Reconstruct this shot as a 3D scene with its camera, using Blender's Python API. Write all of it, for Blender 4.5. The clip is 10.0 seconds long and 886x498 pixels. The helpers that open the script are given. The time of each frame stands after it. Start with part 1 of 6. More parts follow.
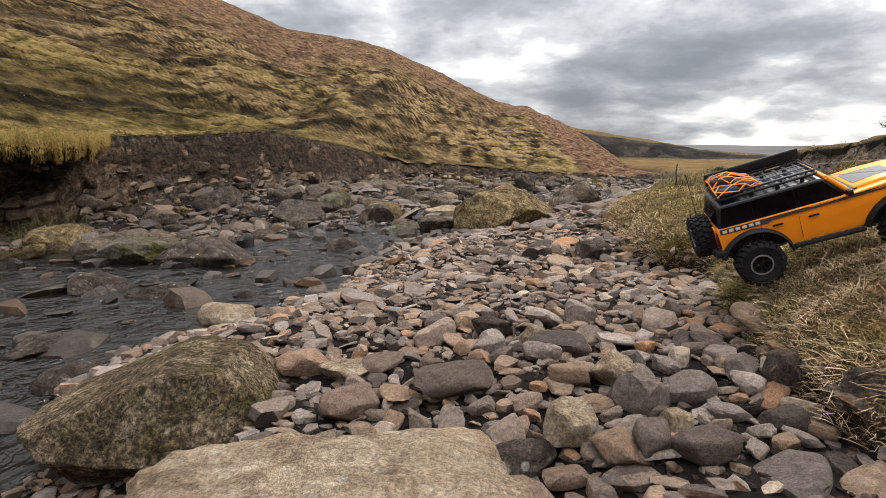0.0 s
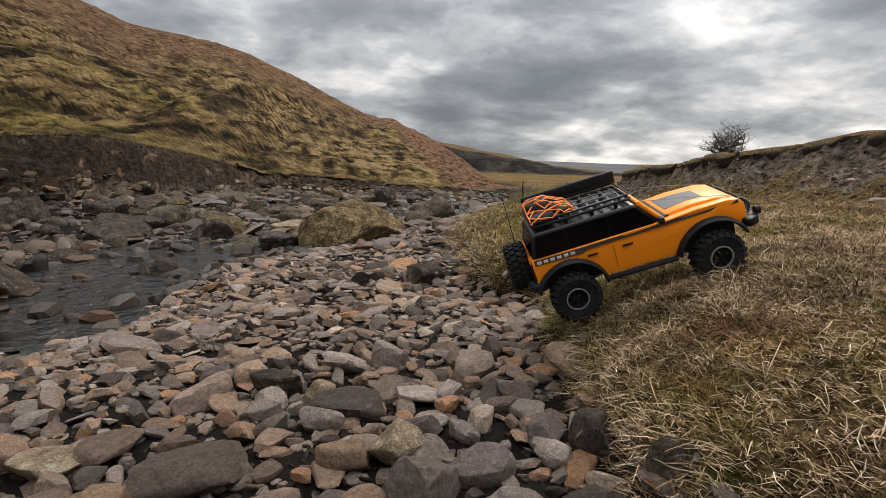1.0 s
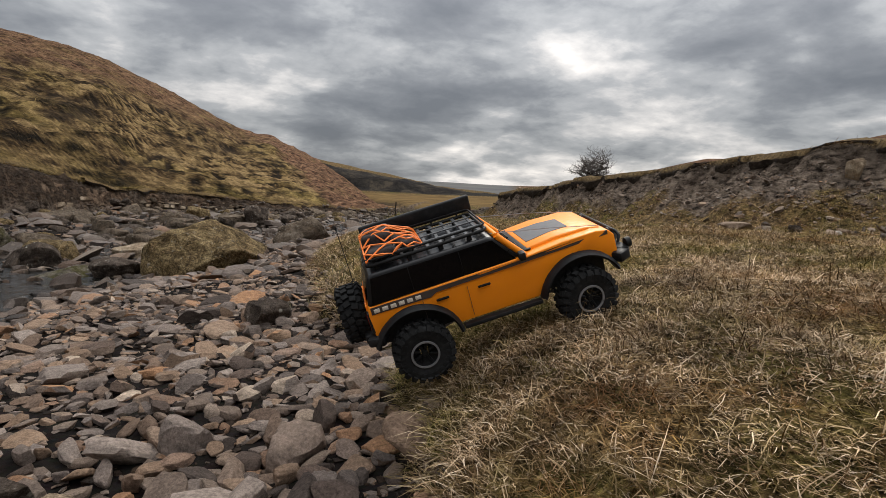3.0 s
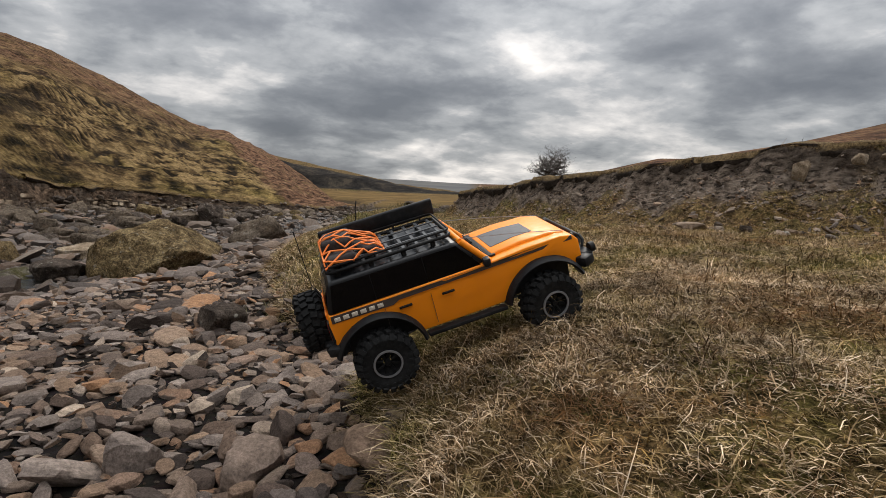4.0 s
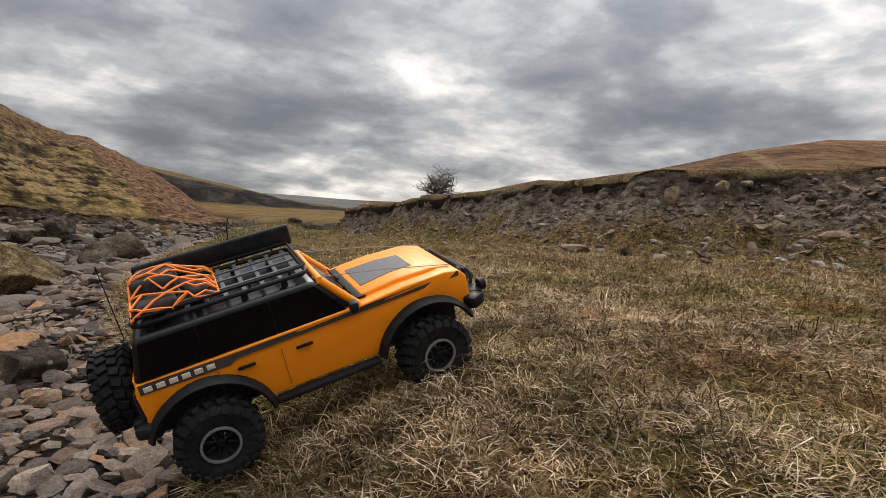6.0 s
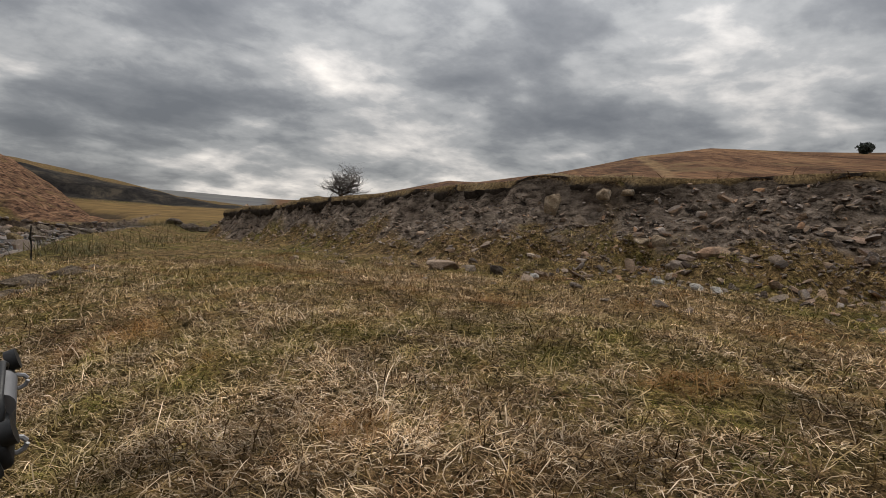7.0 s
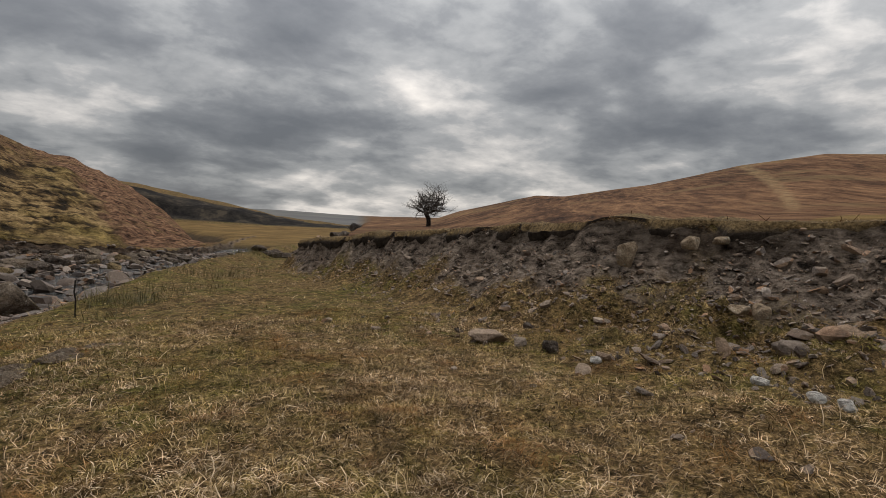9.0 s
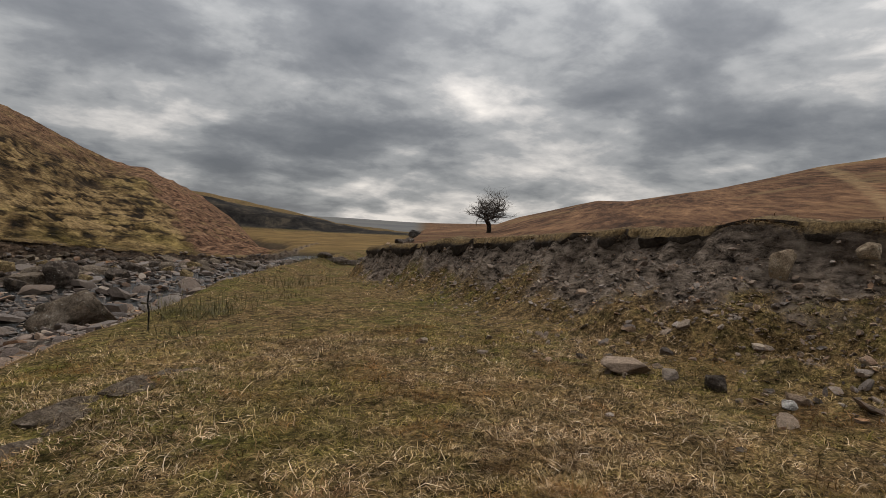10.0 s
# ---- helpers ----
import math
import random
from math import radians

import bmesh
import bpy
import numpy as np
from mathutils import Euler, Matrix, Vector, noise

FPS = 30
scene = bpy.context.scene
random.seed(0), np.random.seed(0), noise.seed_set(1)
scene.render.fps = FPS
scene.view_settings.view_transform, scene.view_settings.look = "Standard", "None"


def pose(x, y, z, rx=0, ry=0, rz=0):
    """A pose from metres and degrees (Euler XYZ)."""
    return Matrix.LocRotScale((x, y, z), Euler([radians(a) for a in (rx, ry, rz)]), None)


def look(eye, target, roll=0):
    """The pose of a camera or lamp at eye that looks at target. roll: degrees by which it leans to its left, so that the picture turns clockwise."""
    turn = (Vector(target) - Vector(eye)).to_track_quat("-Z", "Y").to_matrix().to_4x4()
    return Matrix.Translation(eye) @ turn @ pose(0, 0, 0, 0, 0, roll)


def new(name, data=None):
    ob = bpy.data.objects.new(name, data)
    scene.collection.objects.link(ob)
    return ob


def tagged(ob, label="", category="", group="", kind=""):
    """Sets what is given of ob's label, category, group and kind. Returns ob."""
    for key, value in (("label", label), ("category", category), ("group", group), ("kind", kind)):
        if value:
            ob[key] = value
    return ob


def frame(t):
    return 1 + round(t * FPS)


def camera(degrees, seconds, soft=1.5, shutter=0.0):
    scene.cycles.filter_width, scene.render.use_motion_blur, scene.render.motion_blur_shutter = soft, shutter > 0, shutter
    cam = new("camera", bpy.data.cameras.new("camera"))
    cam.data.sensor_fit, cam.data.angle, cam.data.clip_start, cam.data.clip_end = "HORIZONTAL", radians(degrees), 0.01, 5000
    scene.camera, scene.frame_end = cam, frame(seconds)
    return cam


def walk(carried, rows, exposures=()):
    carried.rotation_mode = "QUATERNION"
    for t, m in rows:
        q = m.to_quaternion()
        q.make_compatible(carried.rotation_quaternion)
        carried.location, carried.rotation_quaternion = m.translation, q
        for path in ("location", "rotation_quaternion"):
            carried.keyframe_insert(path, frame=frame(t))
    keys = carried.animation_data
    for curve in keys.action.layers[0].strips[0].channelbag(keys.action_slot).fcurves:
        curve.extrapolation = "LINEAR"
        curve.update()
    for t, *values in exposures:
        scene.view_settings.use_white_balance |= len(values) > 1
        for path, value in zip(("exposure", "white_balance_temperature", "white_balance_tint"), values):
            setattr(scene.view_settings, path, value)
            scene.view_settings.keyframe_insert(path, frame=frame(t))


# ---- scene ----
cam = camera(75.5, 10.0, soft=.7)
METRES, EYE, TILT, LEAN, TURN = 3.0, 0.54, -9.0, 0.0, 0.0
ROWS = [
    (0.0, 0.0, 0.0, 0.0, -0.0, 0.0, 0.0),
    (0.5, 0.0204, 0.04, 0.0086, -6.31, 0.56, 0.44),
    (1.0, 0.0794, 0.0885, 0.0201, -12.93, 1.07, 0.79),
    (1.5, 0.1192, 0.1164, 0.0228, -16.79, 1.72, 0.9),
    (2.0, 0.1303, 0.1443, 0.0419, -19.1, 2.11, 1.21),
    (2.5, 0.1441, 0.1634, 0.0346, -21.89, 2.57, 1.55),
    (4.0, 0.1523, 0.1841, 0.0439, -28.39, 2.36, 2.14),
    (4.5, 0.1465, 0.1775, 0.0389, -30.24, 2.18, 2.32),
    (5.0, 0.1519, 0.1807, 0.0412, -32.2, 2.0, 2.4),
    (6.5, 0.2856, 0.2758, 0.0768, -44.13, 3.92, 3.16),
    (7.0, 0.4055, 0.2914, 0.0957, -48.28, 3.08, 3.33),
    (7.5, 0.4766, 0.2885, 0.1084, -49.18, 3.39, 3.34),
    (8.0, 0.5308, 0.29, 0.1522, -46.14, 4.36, 3.22),
    (8.5, 0.5808, 0.308, 0.1847, -42.23, 4.8, 3.2),
    (9.0, 0.5759, 0.3414, 0.1863, -39.4, 5.04, 3.07),
    (9.5, 0.5878, 0.4266, 0.1874, -36.64, 5.66, 2.78),
    (10.0, 0.6, 0.5133, 0.2089, -33.74, 5.97, 2.57),
]
EXPOSURES = [(0.0, .66), (1.0, .15), (2.5, .02), (4.5, -.01), (6.5, .10), (7.0, -.20), (7.5, -.35), (8.5, -.31), (10.0, -.31)]
EXPOSURES = [(t, e, 6400 if t < 6 else 6520, 10) for t, e in EXPOSURES]
walk(cam, [(t, pose(0, 0, EYE, TILT, LEAN, TURN) @ pose(METRES * x, METRES * y, METRES * z, 90 + pitch, roll, yaw)) for t, x, y, z, yaw, pitch, roll in ROWS], EXPOSURES)

# ---- sky and light: broken overcast, brightest low over the valley ----
SUN_AZ, SUN_EL = 38.0, 48.0
SKY_LEVEL = 0.74
CLOUD_AT = (7.3, 2.2, 5.1)


def sky_world():
    w = bpy.data.worlds.new("overcast_sky")
    scene.world = w
    w.use_nodes = True
    nt = w.node_tree
    N, L = nt.nodes, nt.links
    N.clear()

    def node(kind, **kw):
        n = N.new(kind)
        for k, v in kw.items():
            n.inputs[k].default_value = v
        return n

    def math_node(op, a, b=None):
        n = N.new("ShaderNodeMath")
        n.operation = op
        for i, v in enumerate((a, b)):
            if v is None:
                continue
            if isinstance(v, (int, float)):
                n.inputs[i].default_value = v
            else:
                L.new(v, n.inputs[i])
        return n.outputs[0]

    tc = N.new("ShaderNodeTexCoord")
    sky = N.new("ShaderNodeTexSky")
    sky.sky_type = "NISHITA"
    sky.sun_disc = False
    sky.sun_elevation, sky.sun_rotation = radians(SUN_EL), radians(SUN_AZ)
    sep = N.new("ShaderNodeSeparateXYZ")
    L.new(tc.outputs["Generated"], sep.inputs[0])
    # a level deck of cloud seen in perspective, closing up towards the horizon
    deck = math_node("ADD", math_node("MAXIMUM", sep.outputs[2], 0.0), 0.24)
    flat = N.new("ShaderNodeCombineXYZ")
    L.new(math_node("DIVIDE", sep.outputs[0], deck), flat.inputs[0])
    L.new(math_node("DIVIDE", sep.outputs[1], deck), flat.inputs[1])
    mp = N.new("ShaderNodeMapping")
    mp.inputs["Location"].default_value = CLOUD_AT
    L.new(flat.outputs[0], mp.inputs[0])
    big = node("ShaderNodeTexNoise", Scale=0.8, Detail=2.0, Roughness=0.5, Distortion=0.3)
    mid = node("ShaderNodeTexNoise", Scale=2.0, Detail=9.0, Roughness=0.50, Distortion=0.25)
    fine = node("ShaderNodeTexNoise", Scale=6.0, Detail=8.0, Roughness=0.58, Distortion=0.2)
    for n in (big, mid, fine):
        L.new(mp.outputs[0], n.inputs["Vector"])
    dens = math_node("ADD", math_node("ADD", math_node("MULTIPLY", big.outputs[0], 0.30), math_node("MULTIPLY", mid.outputs[0], 0.52)), math_node("MULTIPLY", fine.outputs[0], 0.18))
    # thinner cloud round the hidden sun
    def toward(az, el, spread):
        """1 in a direction of the sky, falling off over so many degrees."""
        n = N.new("ShaderNodeVectorMath")
        n.operation = "DOT_PRODUCT"
        L.new(tc.outputs["Generated"], n.inputs[0])
        a, e = radians(az), radians(el)
        n.inputs[1].default_value = (math.sin(a) * math.cos(e), math.cos(a) * math.cos(e), math.sin(e))
        return math_node("POWER", math_node("MAXIMUM", n.outputs["Value"], 0.0), (57.3 / spread) ** 2)

    near = toward(SUN_AZ, 8.5, 7.0)
    for az, el, spread, more in ((17, 7, 8, .03), (62, 12, 12, .03), (8, 14, 9, .03), (70, 22, 9, -.02)):
        dens = math_node("ADD", dens, math_node("MULTIPLY", toward(az, el, spread), more))
    low = math_node("POWER", math_node("SUBTRACT", 1.0, math_node("MAXIMUM", sep.outputs[2], 0.0)), 13.0)
    thin = math_node("ADD", math_node("MULTIPLY", near, 0.085), math_node("MULTIPLY", low, 0.09))
    strip = math_node("MULTIPLY", math_node("POWER", math_node("SUBTRACT", 1.0, math_node("MAXIMUM", sep.outputs[2], 0.0)), 30.0), toward(30, 3, 14))
    thin = math_node("ADD", thin, math_node("MULTIPLY", strip, 0.10))
    dens = math_node("SUBTRACT", math_node("ADD", math_node("MULTIPLY", math_node("SUBTRACT", dens, 0.49), 1.2), 0.49), thin)
    ramp = N.new("ShaderNodeValToRGB")
    el = ramp.color_ramp.elements
    el[0].position, el[0].color = 0.30, (1.35, 1.27, 1.18, 1)
    el[1].position, el[1].color = 0.64, (0.215, 0.228, 0.25, 1)
    for p, c in ((0.36, (0.98, 0.94, 0.90, 1)), (0.405, (0.74, 0.725, 0.71, 1)), (0.435, (0.565, 0.57, 0.575, 1)), (0.475, (0.47, 0.48, 0.49, 1)), (0.51, (0.36, 0.372, 0.39, 1)), (0.56, (0.285, 0.297, 0.318, 1))):
        e = el.new(p)
        e.color = c
    L.new(dens, ramp.inputs[0])
    bg = N.new("ShaderNodeBackground")
    bg2 = N.new("ShaderNodeBackground")
    L.new(ramp.outputs[0], bg.inputs[0])
    ahead = N.new("ShaderNodeVectorMath")
    ahead.operation = "DOT_PRODUCT"
    L.new(tc.outputs["Generated"], ahead.inputs[0])
    ahead.inputs[1].default_value = (math.sin(radians(SUN_AZ)), math.cos(radians(SUN_AZ)), 0.0)
    veil = N.new("ShaderNodeMapRange")
    veil.interpolation_type = "SMOOTHSTEP"
    for k, v in (("From Min", -0.75), ("From Max", 0.62), ("To Min", 0.80), ("To Max", 1.0)):
        veil.inputs[k].default_value = v
    L.new(ahead.outputs["Value"], veil.inputs["Value"])
    bright = math_node("ADD", 1.0, math_node("MULTIPLY", math_node("POWER", math_node("MAXIMUM", sep.outputs[2], 0.0), 2.0), 7.0))
    L.new(math_node("MULTIPLY", math_node("MULTIPLY", bright, veil.outputs[0]), SKY_LEVEL), bg.inputs[1])
    L.new(sky.outputs[0], bg2.inputs[0])
    bg2.inputs[1].default_value = 0.05
    mix = N.new("ShaderNodeMixShader")
    mix.inputs[0].default_value = 0.93
    L.new(bg2.outputs[0], mix.inputs[1])
    L.new(bg.outputs[0], mix.inputs[2])
    out = N.new("ShaderNodeOutputWorld")
    L.new(mix.outputs[0], out.inputs[0])


sky_world()
sun_data = bpy.data.lights.new("sun", "SUN")
sun_data.energy, sun_data.angle, sun_data.color = 1.7, radians(14), (1.0, 0.93, 0.83)
sun = new("sun", sun_data)
_a, _e = radians(SUN_AZ), radians(SUN_EL)
_dir = Vector((math.sin(_a) * math.cos(_e), math.cos(_a) * math.cos(_e), math.sin(_e)))
sun.matrix_world = look(_dir * 50, (0, 0, 0))

# ---- lie of the land (metres) ----
def sm(a, b, v):
    t = np.clip((v - a) / (b - a), 0, 1)
    return t * t * (3 - 2 * t)


def _hash(ix, iy, seed):
    h = (ix.astype(np.int64) * 374761393 + iy.astype(np.int64) * 668265263 + seed * 974634777) & 0xFFFFFFFF
    h = ((h ^ (h >> 13)) * 1274126177) & 0xFFFFFFFF
    return ((h ^ (h >> 16)) & 0xFFFF) / 65535.0


def vnoise(x, y, seed=0):
    ix, iy = np.floor(x), np.floor(y)
    fx, fy = x - ix, y - iy
    fx, fy = fx * fx * (3 - 2 * fx), fy * fy * (3 - 2 * fy)
    a, b = _hash(ix, iy, seed), _hash(ix + 1, iy, seed)
    c, d = _hash(ix, iy + 1, seed), _hash(ix + 1, iy + 1, seed)
    return (a + (b - a) * fx) * (1 - fy) + (c + (d - c) * fx) * fy - 0.5


def fbm(x, y, octaves=4, seed=0, gain=0.5):
    s, a = 0.0, 1.0
    for k in range(octaves):
        s = s + a * vnoise(x * 2 ** k + 17.3 * k, y * 2 ** k - 9.1 * k, seed + k)
        a *= gain
    return s


def table(*pairs):
    return np.array([p[0] for p in pairs], float), np.array([p[1] for p in pairs], float)


GRASS_EDGE = table((-6, 1.2), (-2, .9), (0, .75), (1, .77), (1.4, .84), (1.7, .90), (2.3, 1.10), (2.9, .97), (4.4, 1.3), (5.1, 1.5), (7.4, 2.6), (9, 3.3), (12, 5.0), (16, 7.5), (30, 17))
NEAR_SHORE = table((-6, -1.1), (0, -.9), (1, -.95), (1.5, -1.2), (1.8, -1.4), (2.2, -1.3), (2.6, -1.05), (3.2, -.75), (4, -.5), (5, -.3), (6, .1), (7.4, .8), (9, 1.8), (12, 3.6), (16, 6.2), (30, 14.5))
FAR_SHORE = table((-9, 4.3), (-4, 4.8), (-2.5, 5.2), (-1.8, 5.8), (-1.1, 8.0), (-.3, 10), (1, 13.5), (2.5, 15.5), (4.5, 17), (8, 19.8), (20, 40))
CUT_BASE = table((-12, 5.0), (-5, 5.5), (-4, 5.9), (-3.6, 7.2), (-3, 8.8), (-2.2, 12), (-1, 15.5), (.5, 18), (2, 19), (4.5, 19), (6, 19), (8, 21), (20, 45))
CUT_TOP_Z = table((-12, .7), (-6, .6), (-4.3, .55), (-3.9, .8), (-3, 1.0), (-2.2, .78), (-1.1, .46), (0, .41), (1.3, .31), (2.7, .15), (4, .0), (5.4, -.05), (8, -.05))
CUT_WIDTH = table((-12, .3), (-4.3, .35), (-3.6, .7), (-2.5, 1.3), (-1.6, .9), (-1, .35), (8, .3))
CREST_R = table((-180, 60), (-60, 45), (-40, 46), (-20, 48), (3.6, 49), (7.7, 50), (12.3, 48), (15.5, 42), (18.5, 30), (22, 28))
CREST_EL = table((-180, 12), (-60, 19), (-38, 18), (-27, 16), (-19.8, 13.6), (-17, 12.6), (-14.7, 11.7), (-11, 11.3), (-7.8, 10.9), (-5, 10.2), (-2.9, 9.3), (0, 8.0), (3.6, 6.2), (5.5, 5.3), (7, 5.05), (8.3, 4.9), (10, 4.1), (12.3, 3.0), (15.5, 1.0), (18.5, -1.25), (22, -1.5))
CUT_R = table((-180, 8), (-60, 6.6), (-38, 7.0), (-30, 8.2), (-20, 9.9), (-10, 13), (0, 18.6), (8, 20.2), (14, 20.8), (20, 23))
BANK_CREST = table((-8, 6.2), (-2, 5.7), (0, 5.5), (1.1, 5.45), (2.0, 5.35), (3.1, 5.0), (5.1, 5.34), (6.7, 5.6), (10.3, 6.2), (11, 6.6), (12, 8))
BANK_Z = table((-8, 1.3), (0, 1.15), (1.1, 1.12), (2, 1.06), (3.1, 1.05), (5.1, .95), (6.7, .87), (10.3, .64), (12, .5))
BANK_WIDTH = table((-8, 1.6), (1, 1.45), (2, 1.35), (3.3, 1.0), (4.2, .85), (7, .6), (10.3, .4))
RIGHT_EL = table((30, .3), (38, .9), (41, 2.0), (45.8, 3.2), (48.5, 3.85), (51.3, 3.85), (59, 5.1), (66.5, 6.9), (72.8, 7.75), (80, 7.4), (88, 7.2), (100, 7.4), (130, 8), (180, 12))
HILL_C = table((-20, 4), (5, 4), (12.3, 3.0), (17.6, 2.0), (21, 1.4), (23.7, .85), (27, .45), (31, .1), (34, -.5))
WATER_Z = -0.22


def lut(tab, v):
    return np.interp(v, tab[0], tab[1])


def grass_edge(y):
    """Where the turf ends, as x along y."""
    return lut(GRASS_EDGE, y) + .10 * fbm(y * 2.6, y * 0 + 4, 3, 5)


def land(x, y):
    """Height of the ground and what covers it, for arrays of x and y."""
    az, r = np.degrees(np.arctan2(x, y)), np.hypot(x, y)
    ge, ns = grass_edge(y), lut(NEAR_SHORE, y)
    d = (x - ge) * np.where(y > 4, 0.85, 1.0)
    # stony bed, from the water up to the grass edge
    u = np.clip((x - ns) / np.maximum(ge - ns, .2), -1.5, 1.2)
    bed = np.interp(u, [-1.5, -.4, 0, .35, 1, 1.2], [-.42, -.36, WATER_Z - .02, -.05, .05, .07])
    bed = bed - .13 * sm(5.8, 7.5, y) * (u > 0) + .10 * fbm(x * 1.3, y * 1.3, 2, 12) * sm(5, 7, y)
    bed = bed + .05 * fbm(x * 3, y * 3, 3, 11) - .13 * np.exp(-((x - .6) / .6) ** 2 - ((y - 5.6) / .8) ** 2)
    # far side of the stream: rocky shelf up to the cut bank
    df = (y - lut(FAR_SHORE, x)) * .75
    shelf = WATER_Z - .1 + np.interp(x, [-3, 0], [.36, .13]) * sm(-.3, 2.4, df) + .06 * fbm(x * 2.4, y * 2.4, 3, 13)
    z = np.where(df > -.3, np.maximum(bed, shelf), bed)
    # grass flat
    flat = np.interp(y + .15 * (x - 2.5), [0, 2.4, 3.2, 4.6, 5.6, 8, 12, 25, 40, 100], [.42, .415, .39, .35, .27, .2, .1, -.08, -.02, .5])
    soft = .05 * fbm(x * 1.1, y * 1.1, 3, 21) + .02 * fbm(x * 6, y * 6, 3, 22)
    lip = np.interp(d, [-.02, 0, .05, .12, .27, .5, .9, 1.5], [.05, .09, .16, .215, .285, .345, .40, .41]) + (flat - .41) * sm(0, .8, d)
    grass = sm(-.02, .03, d)
    z = np.where(d > -.02, np.maximum(z, lip + soft * sm(0, .4, d)), z)
    # undermined bank beyond the flat
    bw = lut(BANK_WIDTH, y)
    bx = lut(BANK_CREST, y) + .22 * fbm(y * 1.4, y * 0 + 3, 4, 31)
    db = (x - (bx - bw)) / bw
    bz = lut(BANK_Z, y) + .05 * fbm(y * 2.1, y * 0 + 8, 3, 32)
    prof = np.interp(db, [-.3, 0, .35, .72, .86, .95, 1.05], [0, .06, .26, .62, .84, .98, 1.0])
    inb = (y < 10.8) & (db > -.3)
    flat_b = flat
    zb = flat_b + (bz - flat_b) * prof + (.12 * fbm(x * 3, y * 3, 5, 33, .6) + .12 * fbm(x * .9, y * 5, 3, 35)) * sm(-.1, .2, db) * (1 - sm(.85, 1.0, db))
    z = np.where(inb, np.maximum(zb, z), z)
    bank = np.where(inb, sm(0.40, .70, db + .5 * fbm(x * 2.3, y * 2.3, 4, 34, .6)) * (1 - sm(.93, .97, db)), 0)
    # moor behind the bank
    dR = np.hypot(x - 1.73, y - 1.1)
    azR = np.degrees(np.arctan2(x - 1.73, y - 1.1))
    zr_c = .93 + 95 * np.tan(np.radians(np.interp(azR, *RIGHT_EL)))
    rb = np.interp(azR, [20, 31, 42, 58, 77, 120], [11, 10.5, 5.6, 4.1, 4.0, 4.2])
    bzz = lut(BANK_Z, np.clip(y, -8, 10.3))
    tr = np.clip((dR - rb) / (95 - rb), 0, 1)
    moor = bzz + (zr_c - bzz) * (.35 * tr ** 1.1 + .65 * tr ** 2.0 * (1.6 - .6 * tr)) - .03 * np.maximum(dR - 95, 0)
    moor = moor + (.16 * fbm(x * .08, y * .08, 2, 41) * sm(20, 45, dR) + .012 * fbm(x * .5, y * .5, 3, 42)) * sm(5.5, 12, dR)
    rightw = np.where(y < 10.8, (db > 1.0).astype(float), sm(30.6, 32.5, az)) * (az > 0)
    rightw = np.where((az > 100) | (y < -8), sm(4.5, 6.5, x), rightw)
    z = z * (1 - rightw) + np.where(rightw > 0, np.maximum(moor, z), z) * rightw
    # cut bank and hill across the stream
    cw, cz = lut(CUT_WIDTH, x), lut(CUT_TOP_Z, x)
    dc = (y - lut(CUT_BASE, x) + .5 * fbm(x * .9, x * 0 + 2, 3, 51)) * .75
    cutp = np.interp(dc / cw, [0, .25, .8, 1, 1.2], [0, .3, .86, 1, 1.02])
    lay = cutp * 6 + .8 * fbm(x * .7, y * .7, 3, 53)
    lay = (np.floor(lay) + np.mod(lay, 1.0) ** 4 - .8 * fbm(x * .7, y * .7, 3, 53)) / 6
    slump = np.exp(-((x + 2.2) / .7) ** 2)
    cutp = np.where(cutp < .98, np.clip(lay * (1 - slump) + cutp * slump, 0, 1), cutp)
    zcut = z + (cz - z) * cutp + .24 * fbm(x * 2.2, y * 2.2, 5, 52, .65) * sm(0, .15, dc) * (1 - sm(.9, 1.1, dc / cw))
    onhill = (dc > 0) & (az < 23)
    z = np.where(onhill, zcut, z)
    rc, rt = np.interp(az, *CREST_R), np.interp(az, *CUT_R)
    zc = .54 + rc * np.tan(np.radians(np.interp(az, *CREST_EL)))
    th = np.clip((r - rt) / (rc - rt), 0, 1)
    rise = (.15 * th + .85 * th ** 1.12)
    hill = cz + (zc - cz) * rise - .12 * np.maximum(r - rc, 0)
    step = fbm(x * .30 + .5 * fbm(x * .5, y * .5, 2, 64), hill * 1.9 + .8 * fbm(x * .25, y * .25, 2, 65), 4, 61, .6)
    rough = (.30 * step + .16 * fbm(x * .9, y * .9, 4, 62)) * sm(.01, .12, th) * (1 - .7 * sm(.75, 1, th))
    rough = rough + .10 * fbm(x * 2.2, y * 2.2, 4, 63, .6)
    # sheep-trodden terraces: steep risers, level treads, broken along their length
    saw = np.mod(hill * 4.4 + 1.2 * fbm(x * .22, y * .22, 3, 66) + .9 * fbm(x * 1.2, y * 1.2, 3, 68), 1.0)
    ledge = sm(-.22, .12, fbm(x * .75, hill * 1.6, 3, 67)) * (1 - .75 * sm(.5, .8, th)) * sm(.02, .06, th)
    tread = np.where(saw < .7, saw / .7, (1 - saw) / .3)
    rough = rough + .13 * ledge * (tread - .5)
    # tussock tone: noses light, the shaded foot of each riser painted dark
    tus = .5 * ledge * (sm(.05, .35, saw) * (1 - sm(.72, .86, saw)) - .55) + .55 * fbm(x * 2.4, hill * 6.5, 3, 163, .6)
    hw = np.where(az < 23, sm(1.0, 1.6, dc / cw), 0) * (1 - sm(19, 22, az)) * (1 - sm(rc + 5, rc + 16, r))
    z = z * (1 - hw) + (hill + rough * sm(1.2, 3, dc / cw)) * hw
    cut = np.where(onhill, sm(.02, .12, dc / cw) * (1 - sm(.95, 1.12, dc / cw)), 0)
    # far ground: meadow, crag, skyline moor
    mid = (az > 12) & (az < 40)
